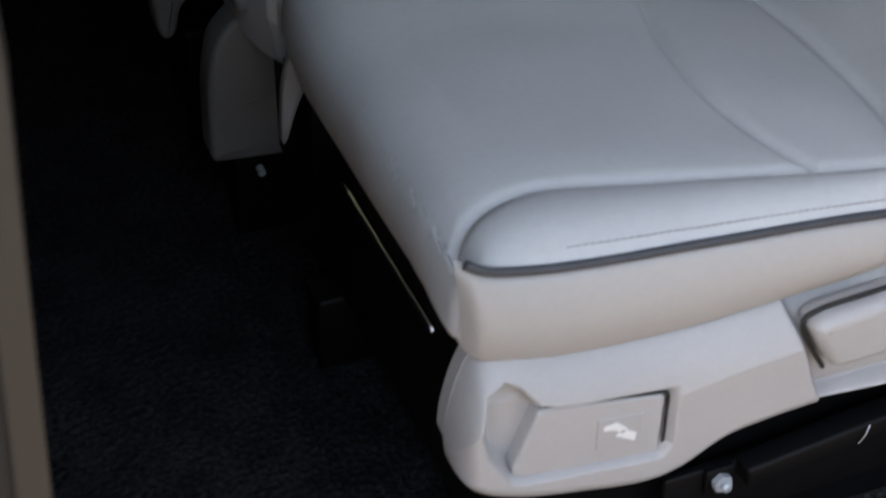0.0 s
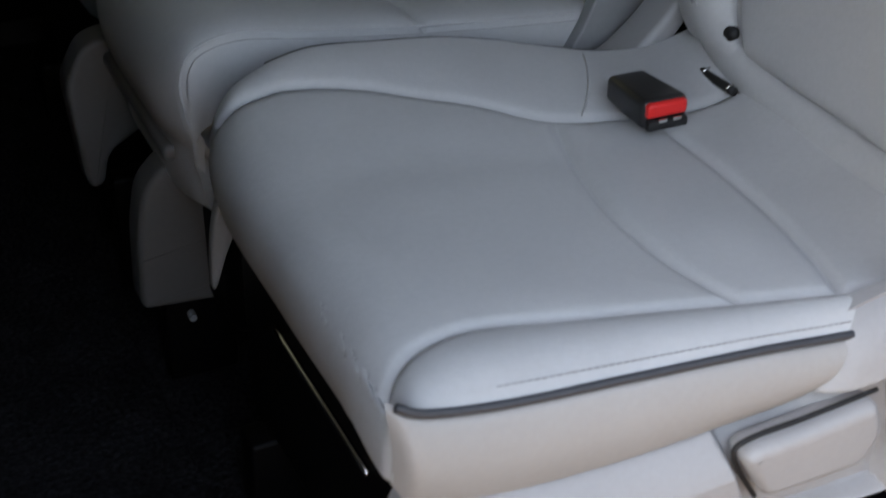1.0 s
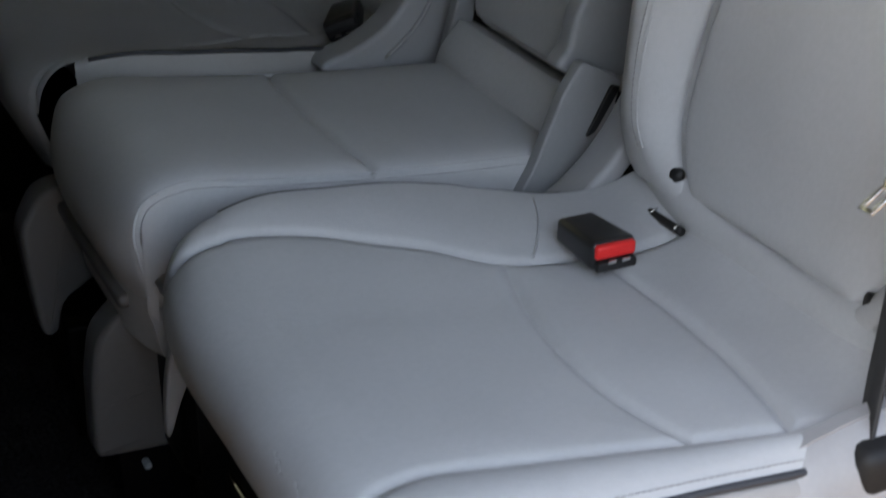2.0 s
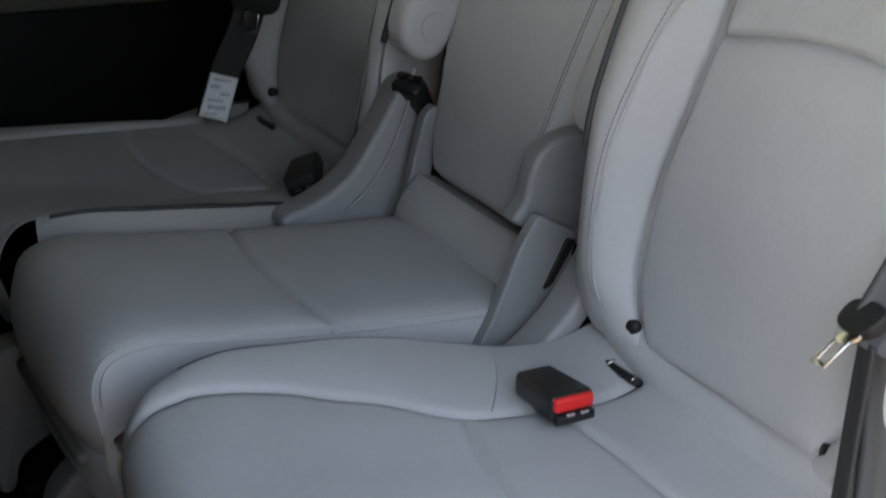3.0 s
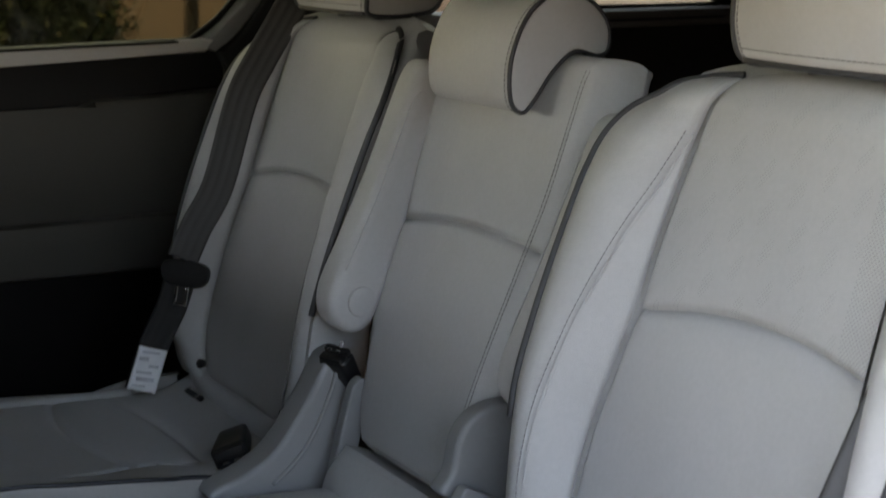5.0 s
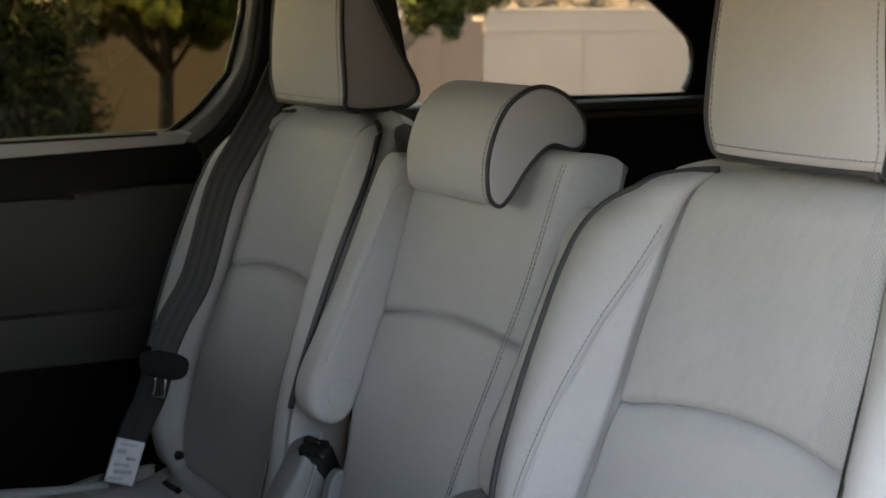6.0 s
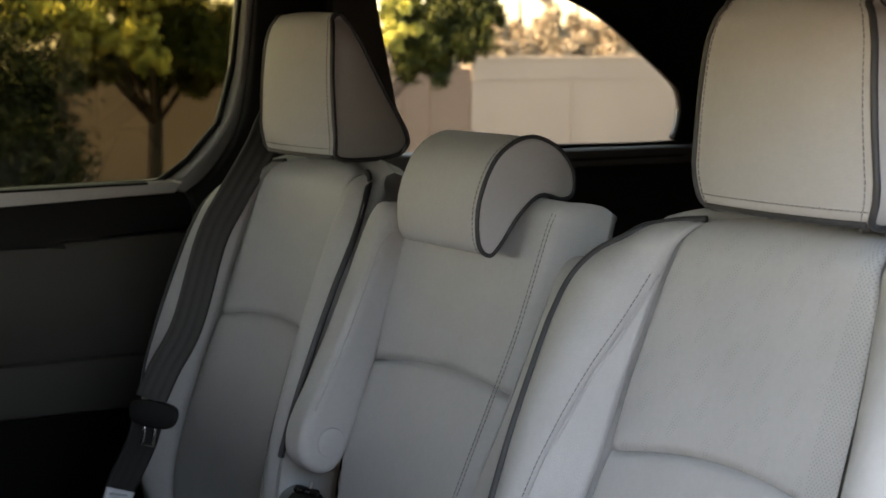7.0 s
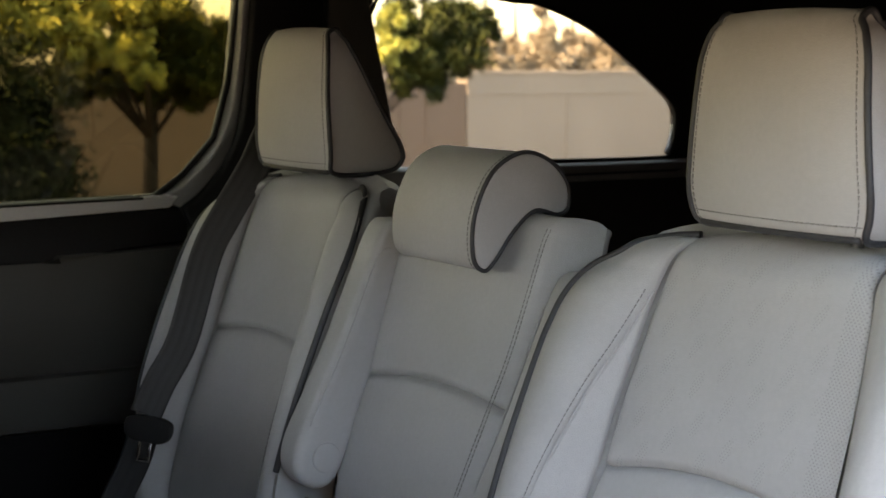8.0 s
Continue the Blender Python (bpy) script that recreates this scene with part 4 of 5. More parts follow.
def outboard_seat(cy, s, label):
    seat = thing("captain_seat", label, "car seat", group="second row seats", at=(0.3, cy, 0))
    flip = s > 0
    bs = back_surface(cy, s)
    back = shell("backrest", bs, [(0.002, 0.010), (0.001, 0.03), (-0.008, 0.06), (-0.024, 0.09), (-0.045, 0.11), (-0.07, 0.118)], -SN, LEATHER, seat, flip=flip, crest=0.034)
    cover("lower_insert", bs, (-0.5, 0.5, 0, 0.55), LEATHER, back, "LRBT", puff=0.006, wrinkle=0.0012, flip=flip, roll=0.003)
    cover("upper_insert", bs, (-0.5, 0.5, 0.55, 1), PERF if s > 0 else LEATHER, back, "LRB", puff=0.006, flip=flip, roll=0.001)
    for sg in (-1, 1):
        lo, hi = (0.5, 0.75) if sg > 0 else (-0.75, -0.5)
        cover("inner_bolster", bs, (lo, hi, 0, 1), LEATHER, back, "L" if sg > 0 else "R", puff=0.003, dip=0.005, wrinkle=0.0012, flip=flip)
        lo, hi = (0.75, 1) if sg > 0 else (-1, -0.75)
        cover("outer_bolster", bs, (lo, hi, 0, 1), LEATHER, back, "L" if sg > 0 else "R", puff=0.004, dip=0.0015, width=0.003, flip=flip)
        q = np.linspace(0.30, 1, 90)
        edge = np.stack(bs(0 * q + sg, q), -1)
        pq = np.linspace(1, 0.5, 25)
        top = np.stack(bs(sg * pq, 0 * pq + 1), -1)
        path = np.r_[edge, top[1:]]
        if s < 0:
            for _ in range(60):
                path[1:-1] = (path[:-2] + 2 * path[1:-1] + path[2:]) / 4
        cord("piping", path + SN * 0.003 + np.array([0, s * sg * 0.004, 0.001]), 0.0043, PIPING, back, "slate piping")
        q = np.linspace(0.06, 0.93, 120)
        for off in (0.0032,) if sg > 0 else ():
            v = np.linspace(0.09, 0.548, 140)
            w = sg * (lookup(SEAM, v) + off)
            st = np.stack(back_point(cy + s * w, v, back_n(w, v) + 0.0026), -1)
            stitches("stitching", st, THREAD, back)
            w = sg * (lookup(SEAM, v) - 0.0028)
            cord("seam", np.stack(back_point(cy + s * w, v, back_n(w, v) + 0.0022), -1), 0.0012, LEATHER, back, "sewn seam")
        w = 0.137 * sg
        x, y, z = back_point(cy + s * w, 0.0787, float(back_n(np.array([w]), np.array([0.0787]))[0]) + 0.002)
        eye = np.array([x, y, z], float)
        tilt = SN + np.array([0, -s * sg * 0.45, 0])
        tilt /= np.linalg.norm(tilt)
        v, f = tube([eye - tilt * 0.006, eye + tilt * 0.0002], 0.0072, 16)
        part("eyelet", mesh_of("eyelet", v, f, BLACK), BLACK, back, "black anchor eyelet")
    def foot_roll(p, q):
        w = 0.19 * p
        v = 0.064 + 0.045 * np.abs(p) ** 3 - 0.06 * q
        return back_point(cy + s * w, v, -0.006 + 0.012 * p**2 - 0.020 * q**2 + 0.006 * np.sin(math.pi * q))

    cover("foot_roll", foot_roll, (-1, 1, 0, 1), LEATHER, back, "B", puff=0.007, dip=0.004, soft=0.012, flip=not flip)
    cs = cushion_surface(cy, s)
    cush = shell("cushion", cs, [(-0.012, 0.01), (-0.02, 0.04), (-0.03, 0.08)], (0, 0, -1), LEATHER, seat, flip=flip, span=(-1, 1, 0.34, 1), lower=0.010)
    cover("front_insert", cs, (-0.5, 0.5, 0, 0.6), LEATHER, cush, "LRT", puff=0.004, dip=0.004, width=0.006, wrinkle=0.0014, flip=flip)
    cover("rear_insert", cs, (-0.5, 0.5, 0.6, 0.8), LEATHER, cush, "LRBT", puff=0.004, dip=0.004, width=0.006, wrinkle=0.0014, flip=flip)
    cover("bite_panel", cs, (-0.5, 0.5, 0.8, 1), LEATHER, cush, "LRB", puff=0.004, dip=0.004, width=0.006, wrinkle=0.002, flip=flip)
    cover("outer_roll", cs, (-1, -0.5, 0.17, 0.86), LEATHER, cush, "R", puff=0.003, dip=0.004, width=0.006, wrinkle=0.0012, flip=flip)
    cover("inner_roll", cs, (0.5, 1, 0.17, 1), LEATHER, cush, "L", puff=0.002, dip=0.004, width=0.006, wrinkle=0.0012, flip=flip)
    q = np.linspace(0.30, 0.80, 140)
    stitches("stitching", np.stack(cs(0 * q - 0.94, q), -1) + [0, -s * 0.002, 0.0032], THREAD, cush, radius=0.00045)
    k = np.linspace(0, 1, 24)
    crease = np.stack(cs(0.52 + 0.44 * k, 0.66 + 0.13 * k), -1) + [0, 0, 0.0016]
    cord("crease", crease, 0.0013, LEATHER, cush, "sewn cross seam")
    for sg in (-1, 1):
        band = side_band(cy, s, sg)
        cover("side_band", band, (0.014 if sg < 0 else 0, 1, 0, 1), VINYL, cush, "T", puff=0.004, dip=0.003, flip=(s * sg > 0), label="pale grey side band")
        u = np.linspace(0.03, 1.0, 110)
        edge = np.stack(band(u, 0 * u + 1), -1) + np.array([0, 0.002 * s * sg, 0.001])
        cord("piping", edge if sg < 0 else edge - [0, 0, 0.002], 0.0036 if sg < 0 else 0.0026, PIPING, cush, "slate piping")
    part("seat_base", box(0.05, cy - 0.20, 0.10, 0.50, cy + 0.22, 0.335, 0.02), IRON, seat, "black metal seat base")
    for w in (-0.17, 0.17):
        part("seat_rail", box(0.03, cy + w - 0.02, 0.012, 0.52, cy + w + 0.02, 0.10, 0.006), IRON, seat, "black floor rail")
    side_shield(cy, s, seat)
    headrest(cy, s, seat)
    return seat


def perforated(name, slope_v):
    """The leather with clusters of tiny holes; slope_v: (x, z) weights of the way along the panel."""
    m = LEATHER.copy()
    m.name = name
    nt = m.node_tree
    N, K = nt.nodes, nt.links

    def math_node(op, a, b=None, clamp=False):
        n = N.new("ShaderNodeMath")
        n.operation, n.use_clamp = op, clamp
        for i, v in enumerate((a, b)):
            if v is None:
                continue
            if isinstance(v, (int, float)):
                n.inputs[i].default_value = v
            else:
                K.new(v, n.inputs[i])
        return n.outputs[0]

    sep = N.new("ShaderNodeSeparateXYZ")
    K.new(N["Texture Coordinate"].outputs["Object"], sep.inputs[0])
    u = sep.outputs["Y"]
    v = math_node("ADD", math_node("MULTIPLY", sep.outputs["X"], slope_v[0]), math_node("MULTIPLY", sep.outputs["Z"], slope_v[1]))
    # staggered lattice of holes, in slanting clusters, and all over near the outer edge
    row = math_node("MULTIPLY", v, 1 / 0.0026)
    odd = math_node("MULTIPLY", math_node("FLOOR", row), 0.5)
    fu = math_node("SUBTRACT", math_node("FRACT", math_node("ADD", math_node("MULTIPLY", u, 1 / 0.0042), odd)), 0.5)
    fv = math_node("SUBTRACT", math_node("FRACT", row), 0.5)
    fu, fv = math_node("MULTIPLY", fu, 0.0042), math_node("MULTIPLY", fv, 0.0026)
    d = math_node("ADD", math_node("MULTIPLY", fu, fu), math_node("MULTIPLY", fv, fv))
    dot = math_node("LESS_THAN", d, 0.00068**2)
    slant = math_node("ADD", math_node("MULTIPLY", u, 1.0), math_node("MULTIPLY", v, 0.36))
    cell = math_node("MULTIPLY", slant, 1 / 0.0245)
    shift = math_node("MULTIPLY", math_node("FLOOR", cell), 0.37)
    a = math_node("SINE", math_node("MULTIPLY", cell, 2 * math.pi))
    b = math_node("SINE", math_node("MULTIPLY", math_node("ADD", math_node("MULTIPLY", v, 1 / 0.056), shift), 2 * math.pi))
    mask = math_node("MULTIPLY", math_node("GREATER_THAN", math_node("ADD", a, b), 1.0), 0.45)
    side = math_node("MULTIPLY", math_node("LESS_THAN", u, -0.106), 0.75)
    hole = math_node("MULTIPLY", dot, math_node("MAXIMUM", mask, side))
    base = N["Principled BSDF"].inputs["Base Color"]
    src = base.links[0].from_socket
    sc = N.new("ShaderNodeVectorMath")
    sc.operation = "SCALE"
    K.new(src, sc.inputs[0])
    K.new(math_node("SUBTRACT", 1.0, math_node("MULTIPLY", hole, 0.48)), sc.inputs["Scale"])
    K.new(sc.outputs[0], base)
    bump = N.new("ShaderNodeBump")
    bump.inputs["Distance"].default_value, bump.inputs["Strength"].default_value = 0.0006, 0.5
    rib = math_node("SINE", math_node("MULTIPLY", u, 2 * math.pi / 0.0046))
    high = math_node("MULTIPLY", math_node("SUBTRACT", v, 1.080), 1 / 0.025, True)
    ridge = math_node("MULTIPLY", math_node("MULTIPLY", rib, high), 0.16)
    K.new(math_node("ADD", math_node("SUBTRACT", 1.0, hole), ridge), bump.inputs["Height"])
    K.new(N["Bump"].outputs["Normal"], bump.inputs["Normal"])
    K.new(bump.outputs["Normal"], N["Principled BSDF"].inputs["Normal"])
    return m


PERF = perforated("perforated grey leather", (0.30, 0.954))
near_seat = outboard_seat(0.0, 1, "grey leather second row seat with slate piping beside the open door")
far_seat = outboard_seat(PITCH, -1, "grey leather second row seat with slate piping beside the closed door")

# ---- middle seat ----
MID = PITCH / 2
mid_seat = thing("middle_seat", "narrow grey leather middle seat with a low hooked headrest", "car seat", group="second row seats", at=(0.3, MID, 0))
M_EDGE = [(0.06, 0.10), (0.10, 0.122), (0.15, 0.135), (0.2, 0.140), (0.24, 0.145), (0.28, 0.149), (0.32, 0.151), (0.40, 0.152), (0.5, 0.151), (0.56, 0.151), (0.585, 0.151), (0.605, 0.149), (0.63, 0.146)]
M_SEAM = [(0.06, 0.075), (0.1, 0.079), (0.18, 0.080), (0.256, 0.088), (0.378, 0.108), (0.456, 0.120), (0.553, 0.126), (0.585, 0.128), (0.60, 0.130), (0.65, 0.130)]


M_EDGE_FAR = [(0.06, 0.115), (0.10, 0.134), (0.15, 0.154), (0.2, 0.164), (0.24, 0.174), (0.28, 0.188), (0.32, 0.192), (0.56, 0.190), (0.605, 0.168), (0.63, 0.15)]


def mid_top(w):
    # the near side runs level to the rear, so it reaches higher along the slope
    return 0.604 - 0.012 * np.minimum(np.maximum(w, 0) / 0.178, 1.1) ** 7 + 0.012 * np.clip((-w - 0.130) / 0.019, 0, 1) - 0.009 * np.clip((-w - 0.142) / 0.008, 0, 1.1) ** 2


def mid_surface(p, q):
    w = 0 * p
    for _ in range(3):
        ys = 0.397 - 0.014 * (w / 0.15) ** 2
        v = np.where(q < 0.55, 0.10 + q / 0.55 * (ys - 0.10), ys + (q - 0.55) / 0.45 * (mid_top(w) - ys))
        w = p * np.where(p < 0, lookup(M_EDGE, v), lookup(M_EDGE_FAR, v))
    e = np.abs(p)
    seam, edge = lookup(M_SEAM, v), lookup(M_EDGE, v)
    side = np.clip((-w - seam) / np.maximum(edge - seam, 0.01), 0, 1)
    n = -0.004 * e**2 - np.where(p < 0, 0.050 * side ** 1.1, 0.014 * np.clip((e - 0.93) / 0.07, 0, 1) ** 2)
    over = np.clip((v - (mid_top(w) - 0.016)) / 0.016, 0, 1)
    return back_point(MID + w, v, n - 0.016 * (1 - side) * (1 - np.sqrt(1 - (over * 0.985) ** 2)))


mid_back = shell("backrest", mid_surface, [(0.002, 0.004), (0.001, 0.010), (-0.004, 0.015), (-0.012, 0.018), (-0.03, 0.019)], -SN, LEATHER, mid_seat, crest=0.004)
cover("lower_insert", mid_surface, (-1, 1, 0, 0.55), LEATHER, mid_back, "BT", puff=0.007, dip=0.008, flip=True)
cover("upper_insert", mid_surface, (-1, 1, 0.55, 1), LEATHER, mid_back, "B", puff=0.007, dip=0.008, flip=True)
for off in (-0.0065, -0.001):
    q = np.linspace(0.02, 0.98, 150)
    v = np.where(q < 0.55, 0.10 + q / 0.55 * 0.29, 0.39 + (q - 0.55) / 0.45 * 0.22)
    p = -(lookup(M_SEAM, v) + off) / lookup(M_EDGE, v)
    stitches("stitching", np.stack(mid_surface(p, q), -1) + SN * 0.0072, THREAD, mid_back)


def bench_surface(p, q):
    # padded foot of the middle backrest
    v = 0.005 + q * 0.088
    w = p * (0.146 - 0.012 * q)
    return back_point(MID + 0.01 + w, v, 0.012 + 0.012 * np.sin(math.pi * np.clip(q * 1.05, 0, 1)))


foot = shell("backrest_foot", bench_surface, [(0.0, 0.02), (-0.01, 0.06)], -SN, LEATHER, mid_seat, nu=30, nv=20)
cover("foot_cover", bench_surface, (-1, 1, 0, 1), LEATHER, foot, "LRT", puff=0.006, dip=0.003, flip=True)

M_NOSE = curve_through([(0.10, 0.300), (0.060, 0.312), (0.030, 0.345), (0.020, 0.395), (0.042, 0.440), (0.09, 0.457), (0.17, 0.445), (0.26, 0.432), (0.36, 0.420), (0.45, 0.412), (0.52, 0.405)], 240)
M_D = np.r_[0, np.cumsum(np.linalg.norm(np.diff(M_NOSE, axis=0), axis=1))]
_t = np.arange(240) > M_NOSE[:, 1].argmax()


def mid_cushion(p, q):
    # q: 0 foot .. 0.6 cross seam .. 1 bite
    w = 0.152 * p
    xs = 0.272 + 0.012 * (w / 0.15) ** 2
    d1 = np.interp(xs, M_NOSE[_t, 0], M_D[_t])
    d = np.where(q < 0.6, q / 0.6 * d1, d1 + (q - 0.6) / 0.4 * (M_D[-1] - d1))
    x, z = np.interp(d, M_D, M_NOSE[:, 0]), np.interp(d, M_D, M_NOSE[:, 1])
    e = np.abs(p)
    on = np.clip((d - 0.13) / 0.07, 0, 1)
    return x + (1 - on) * 0.02 * e**4, MID + w + 0.0 * z, z - on * 0.008 * e**14


mid_cush = shell("cushion", mid_cushion, [(0.002, 0.012), (0.003, 0.04), (0.0, 0.075), (-0.012, 0.085)], (0, 0, -1), LEATHER, mid_seat, span=(-1, 1, 0.12, 1))
cover("front_insert", mid_cushion, (-1, 1, 0, 0.6), LEATHER, mid_cush, "LRT", puff=0.006, dip=0.005, flip=True)
cover("rear_insert", mid_cushion, (-1, 1, 0.6, 1), LEATHER, mid_cush, "LRB", puff=0.006, dip=0.005, flip=True)
q_ = np.linspace(0.13, 0.97, 120)
for _p in (-0.975, 0.975):
    cord("seam", np.stack(mid_cushion(0 * q_ + _p, q_), -1) + np.array([0, 0, 0.001]), 0.0016, LEATHER, mid_cush, "sewn edge seam")
part("seat_base", box(0.07, MID - 0.14, 0.10, 0.50, MID + 0.14, 0.34, 0.02), IRON, mid_seat, "black metal seat base")

# hooked headrest
HOOK = curve_through([(0.626, 0.885), (0.612, 0.900), (0.613, 0.945), (0.636, 0.992), (0.675, 1.013), (0.712, 1.004), (0.738, 0.978), (0.740, 0.950), (0.725, 0.942), (0.694, 0.948), (0.6655, 0.927), (0.641, 0.896)], 60, True)
_hc = HOOK.mean(0)
_ht = np.roll(HOOK, -1, 0) - np.roll(HOOK, 1, 0)
_hn = np.c_[_ht[:, 1], -_ht[:, 0]] / np.linalg.norm(_ht, axis=1)[:, None]
if ((HOOK - _hc) * _hn).sum() < 0:
    _hn = -_hn
HOOK_OUT = HOOK + _hn * 0.0006
hook = part("headrest", extrude([tuple(p) for p in HOOK], lambda a, b, h: (a, MID + h, b), 0.088, -0.088, 0.006, 3), LEATHER, mid_seat, "low hooked grey leather headrest with slate piping")
for sg in (-1, 1):
    cord("piping", np.array([(p[0], MID + sg * 0.086, p[1]) for p in HOOK]) if sg < 0 else np.array([(p[0], MID + 0.0875, p[1]) for p in HOOK - _hn * 0.005]), 0.0026, PIPING, hook, "slate piping", closed=True)
stitches("stitching", [(p[0], MID - 0.077, p[1]) for p in HOOK_OUT], THREAD, hook)
part("headrest_neck", box(0.685, MID - 0.06, 0.925, 0.728, MID + 0.06, 0.955, 0.006), PLASTIC, mid_seat, "grey plastic neck")


# armrests folded up against the outboard seats
def armrest(cy, s, label, off, high, wide):
    """s as for the seat; it hangs on the seat's inner side, off forward of the backrest's plane."""
    top = thing("armrest", label, "armrest", group="folded armrests", at=(0.56, cy + s * 0.27, 0.55))
    loop = curve_through([(-0.026, high - 0.012), (-0.008, high), (0.012, high - 0.02), (0.023, 0.46), (0.030, 0.40), (0.040, 0.335), (0.049, 0.275), (0.040, 0.240), (0.012, 0.226), (-0.014, 0.240), (-0.024, 0.29), (-0.030, 0.45)], 90, True) + np.array([off, 0.0])

    def place(a, b, h):
        x, y, z = back_point(np.array(cy + s * h), np.array(b), np.array(a))
        return float(x), float(y), float(z)

    body = part("pad", extrude([tuple(p) for p in loop], place, 0.246, wide, 0.014, 4), LEATHER, top, "grey leather pad")
    inner = loop * 0.0 + loop.mean(0) + (loop - loop.mean(0)) * 0.80
    run = inner[[i for i in range(len(inner)) if inner[i][0] > off - 0.005 and inner[i][1] > 0.30]]
    run = run[np.argsort(run[:, 1])]
    cord("seam", [place(a, b, wide - 0.0002) for a, b in run], 0.0013, LEATHER, body, "sewn seam")
    cap = [(off + 0.008 + 0.019 * math.cos(k), 0.268 + 0.019 * math.sin(k)) for k in np.linspace(0, 2 * math.pi, 40, endpoint=False)]
    part("pivot_cap", extrude(cap, place, wide - 0.004, wide + 0.0025, 0.002), LEATHER, top, "round pivot cap")
    return top


armrest(0.0, 1, "grey leather armrest folded up beside the near seat", -0.016, 0.556, 0.316)
armrest(PITCH, -1, "grey leather armrest with round pivot cap folded beside the far seat", 0.022, 0.575, 0.300)


# ---- small things about the seats ----
def xz(y_sign, cy):
    """Placer for outlines in (x, z) that are pushed along the width."""
    return lambda a, b, h: (a, cy + y_sign * h, b)


def smooth_loop(pts, n=48):
    return [tuple(p) for p in curve_through(pts, n, True)]


HORN = smooth_loop([(0.532, 0.556), (0.519, 0.538), (0.497, 0.501), (0.457, 0.449), (0.415, 0.424), (0.375, 0.412), (0.372, 0.396), (0.43, 0.370), (0.51, 0.345), (0.535, 0.365), (0.562, 0.44), (0.572, 0.50), (0.572, 0.54), (0.556, 0.560)], 60)
BRACKET = rounded([(0.561, 0.481), (0.548, 0.44), (0.52, 0.395), (0.50, 0.352), (0.430, 0.356), (0.456, 0.398), (0.488, 0.475), (0.511, 0.509)], 0.008)
PAD = smooth_loop([(0.500, 0.49), (0.511, 0.515), (0.520, 0.552), (0.540, 0.574), (0.575, 0.582), (0.62, 0.57), (0.625, 0.50), (0.570, 0.470)], 48)


STRIP = smooth_loop([(0.572, 0.535), (0.552, 0.500), (0.530, 0.460), (0.500, 0.421), (0.4643, 0.391), (0.440, 0.379), (0.437, 0.362), (0.4853, 0.360), (0.510, 0.392), (0.546, 0.437), (0.575, 0.475), (0.59, 0.52)], 60)


def recliner_cover(cy, s, label, outline):
    top = thing("recliner_cover", label, "seat trim", group="recliner covers", at=(0.5, cy + s * 0.25, 0.40))
    part("cover", extrude(outline, xz(s, cy), 0.222, 0.272, 0.008, 4), PLASTIC, top, "curved grey plastic cover")
    edge = curve_through([(0.575, 0.478), (0.546, 0.440), (0.510, 0.396), (0.487, 0.366)], 20) if outline is STRIP else curve_through([(0.548, 0.575), (0.53, 0.51), (0.495, 0.445), (0.45, 0.405)], 20)
    cord("rib", [(x, cy + s * (0.262 if outline is STRIP else 0.274), z) for x, z in edge], 0.003, PLASTIC, top)
    return top


recliner_cover(0.0, 1, "curved grey plastic recliner cover inside the near seat", STRIP)
recliner_cover(PITCH, -1, "curved grey plastic recliner cover inside the far seat", HORN)


SHORT = rounded([(0.566, 0.528), (0.552, 0.455), (0.530, 0.365), (0.504, 0.362), (0.510, 0.41), (0.526, 0.47), (0.542, 0.528), (0.556, 0.538)], 0.010)


def bracket(sign, label):
    top = thing("side_bracket", label, "seat trim", group="middle seat brackets", at=(0.5, MID + sign * 0.15, 0.37))
    part("bracket_cover", extrude(BRACKET if sign < 0 else SHORT, xz(sign, MID), 0.149, 0.166, 0.003, 3), SLATE, top, "slate grey plastic bracket")
    slot = rounded([(0.545, 0.478), (0.556, 0.474), (0.527, 0.428), (0.516, 0.424)], 0.004)
    part("slot", extrude(slot, xz(sign, MID), 0.160, 0.1695, 0.001), BLACK, top, "black strap slot")
    return top


SLATE = material("slate grey plastic", (0.225, 0.227, 0.233), 0.5, grain=(0.03, 200), bump=(0.0002, 1500), blotch=(0.04, 10))
# leather pad given slate colour to stand in for the seats' shade
part("side_pad", extrude(PAD, xz(-1, MID), 0.110, 0.138, 0.007, 4), SLATE, mid_seat, "side pad coloured slate for the shade on it")
bracket(-1, "slate plastic bracket with a slot beside the middle seat")
bracket(1, "slate plastic bracket between the middle and far seats")


def oriented(origin, ax, ay, az):
    """A pose from an origin and three axes."""
    m = Matrix([list(a) for a in (ax, ay, az)]).transposed().to_4x4()
    m.translation = origin
    return m


def frame_from(forward, up):
    f = Vector(forward).normalized()
    r = f.cross(Vector(up)).normalized()
    return f, r, r.cross(f)


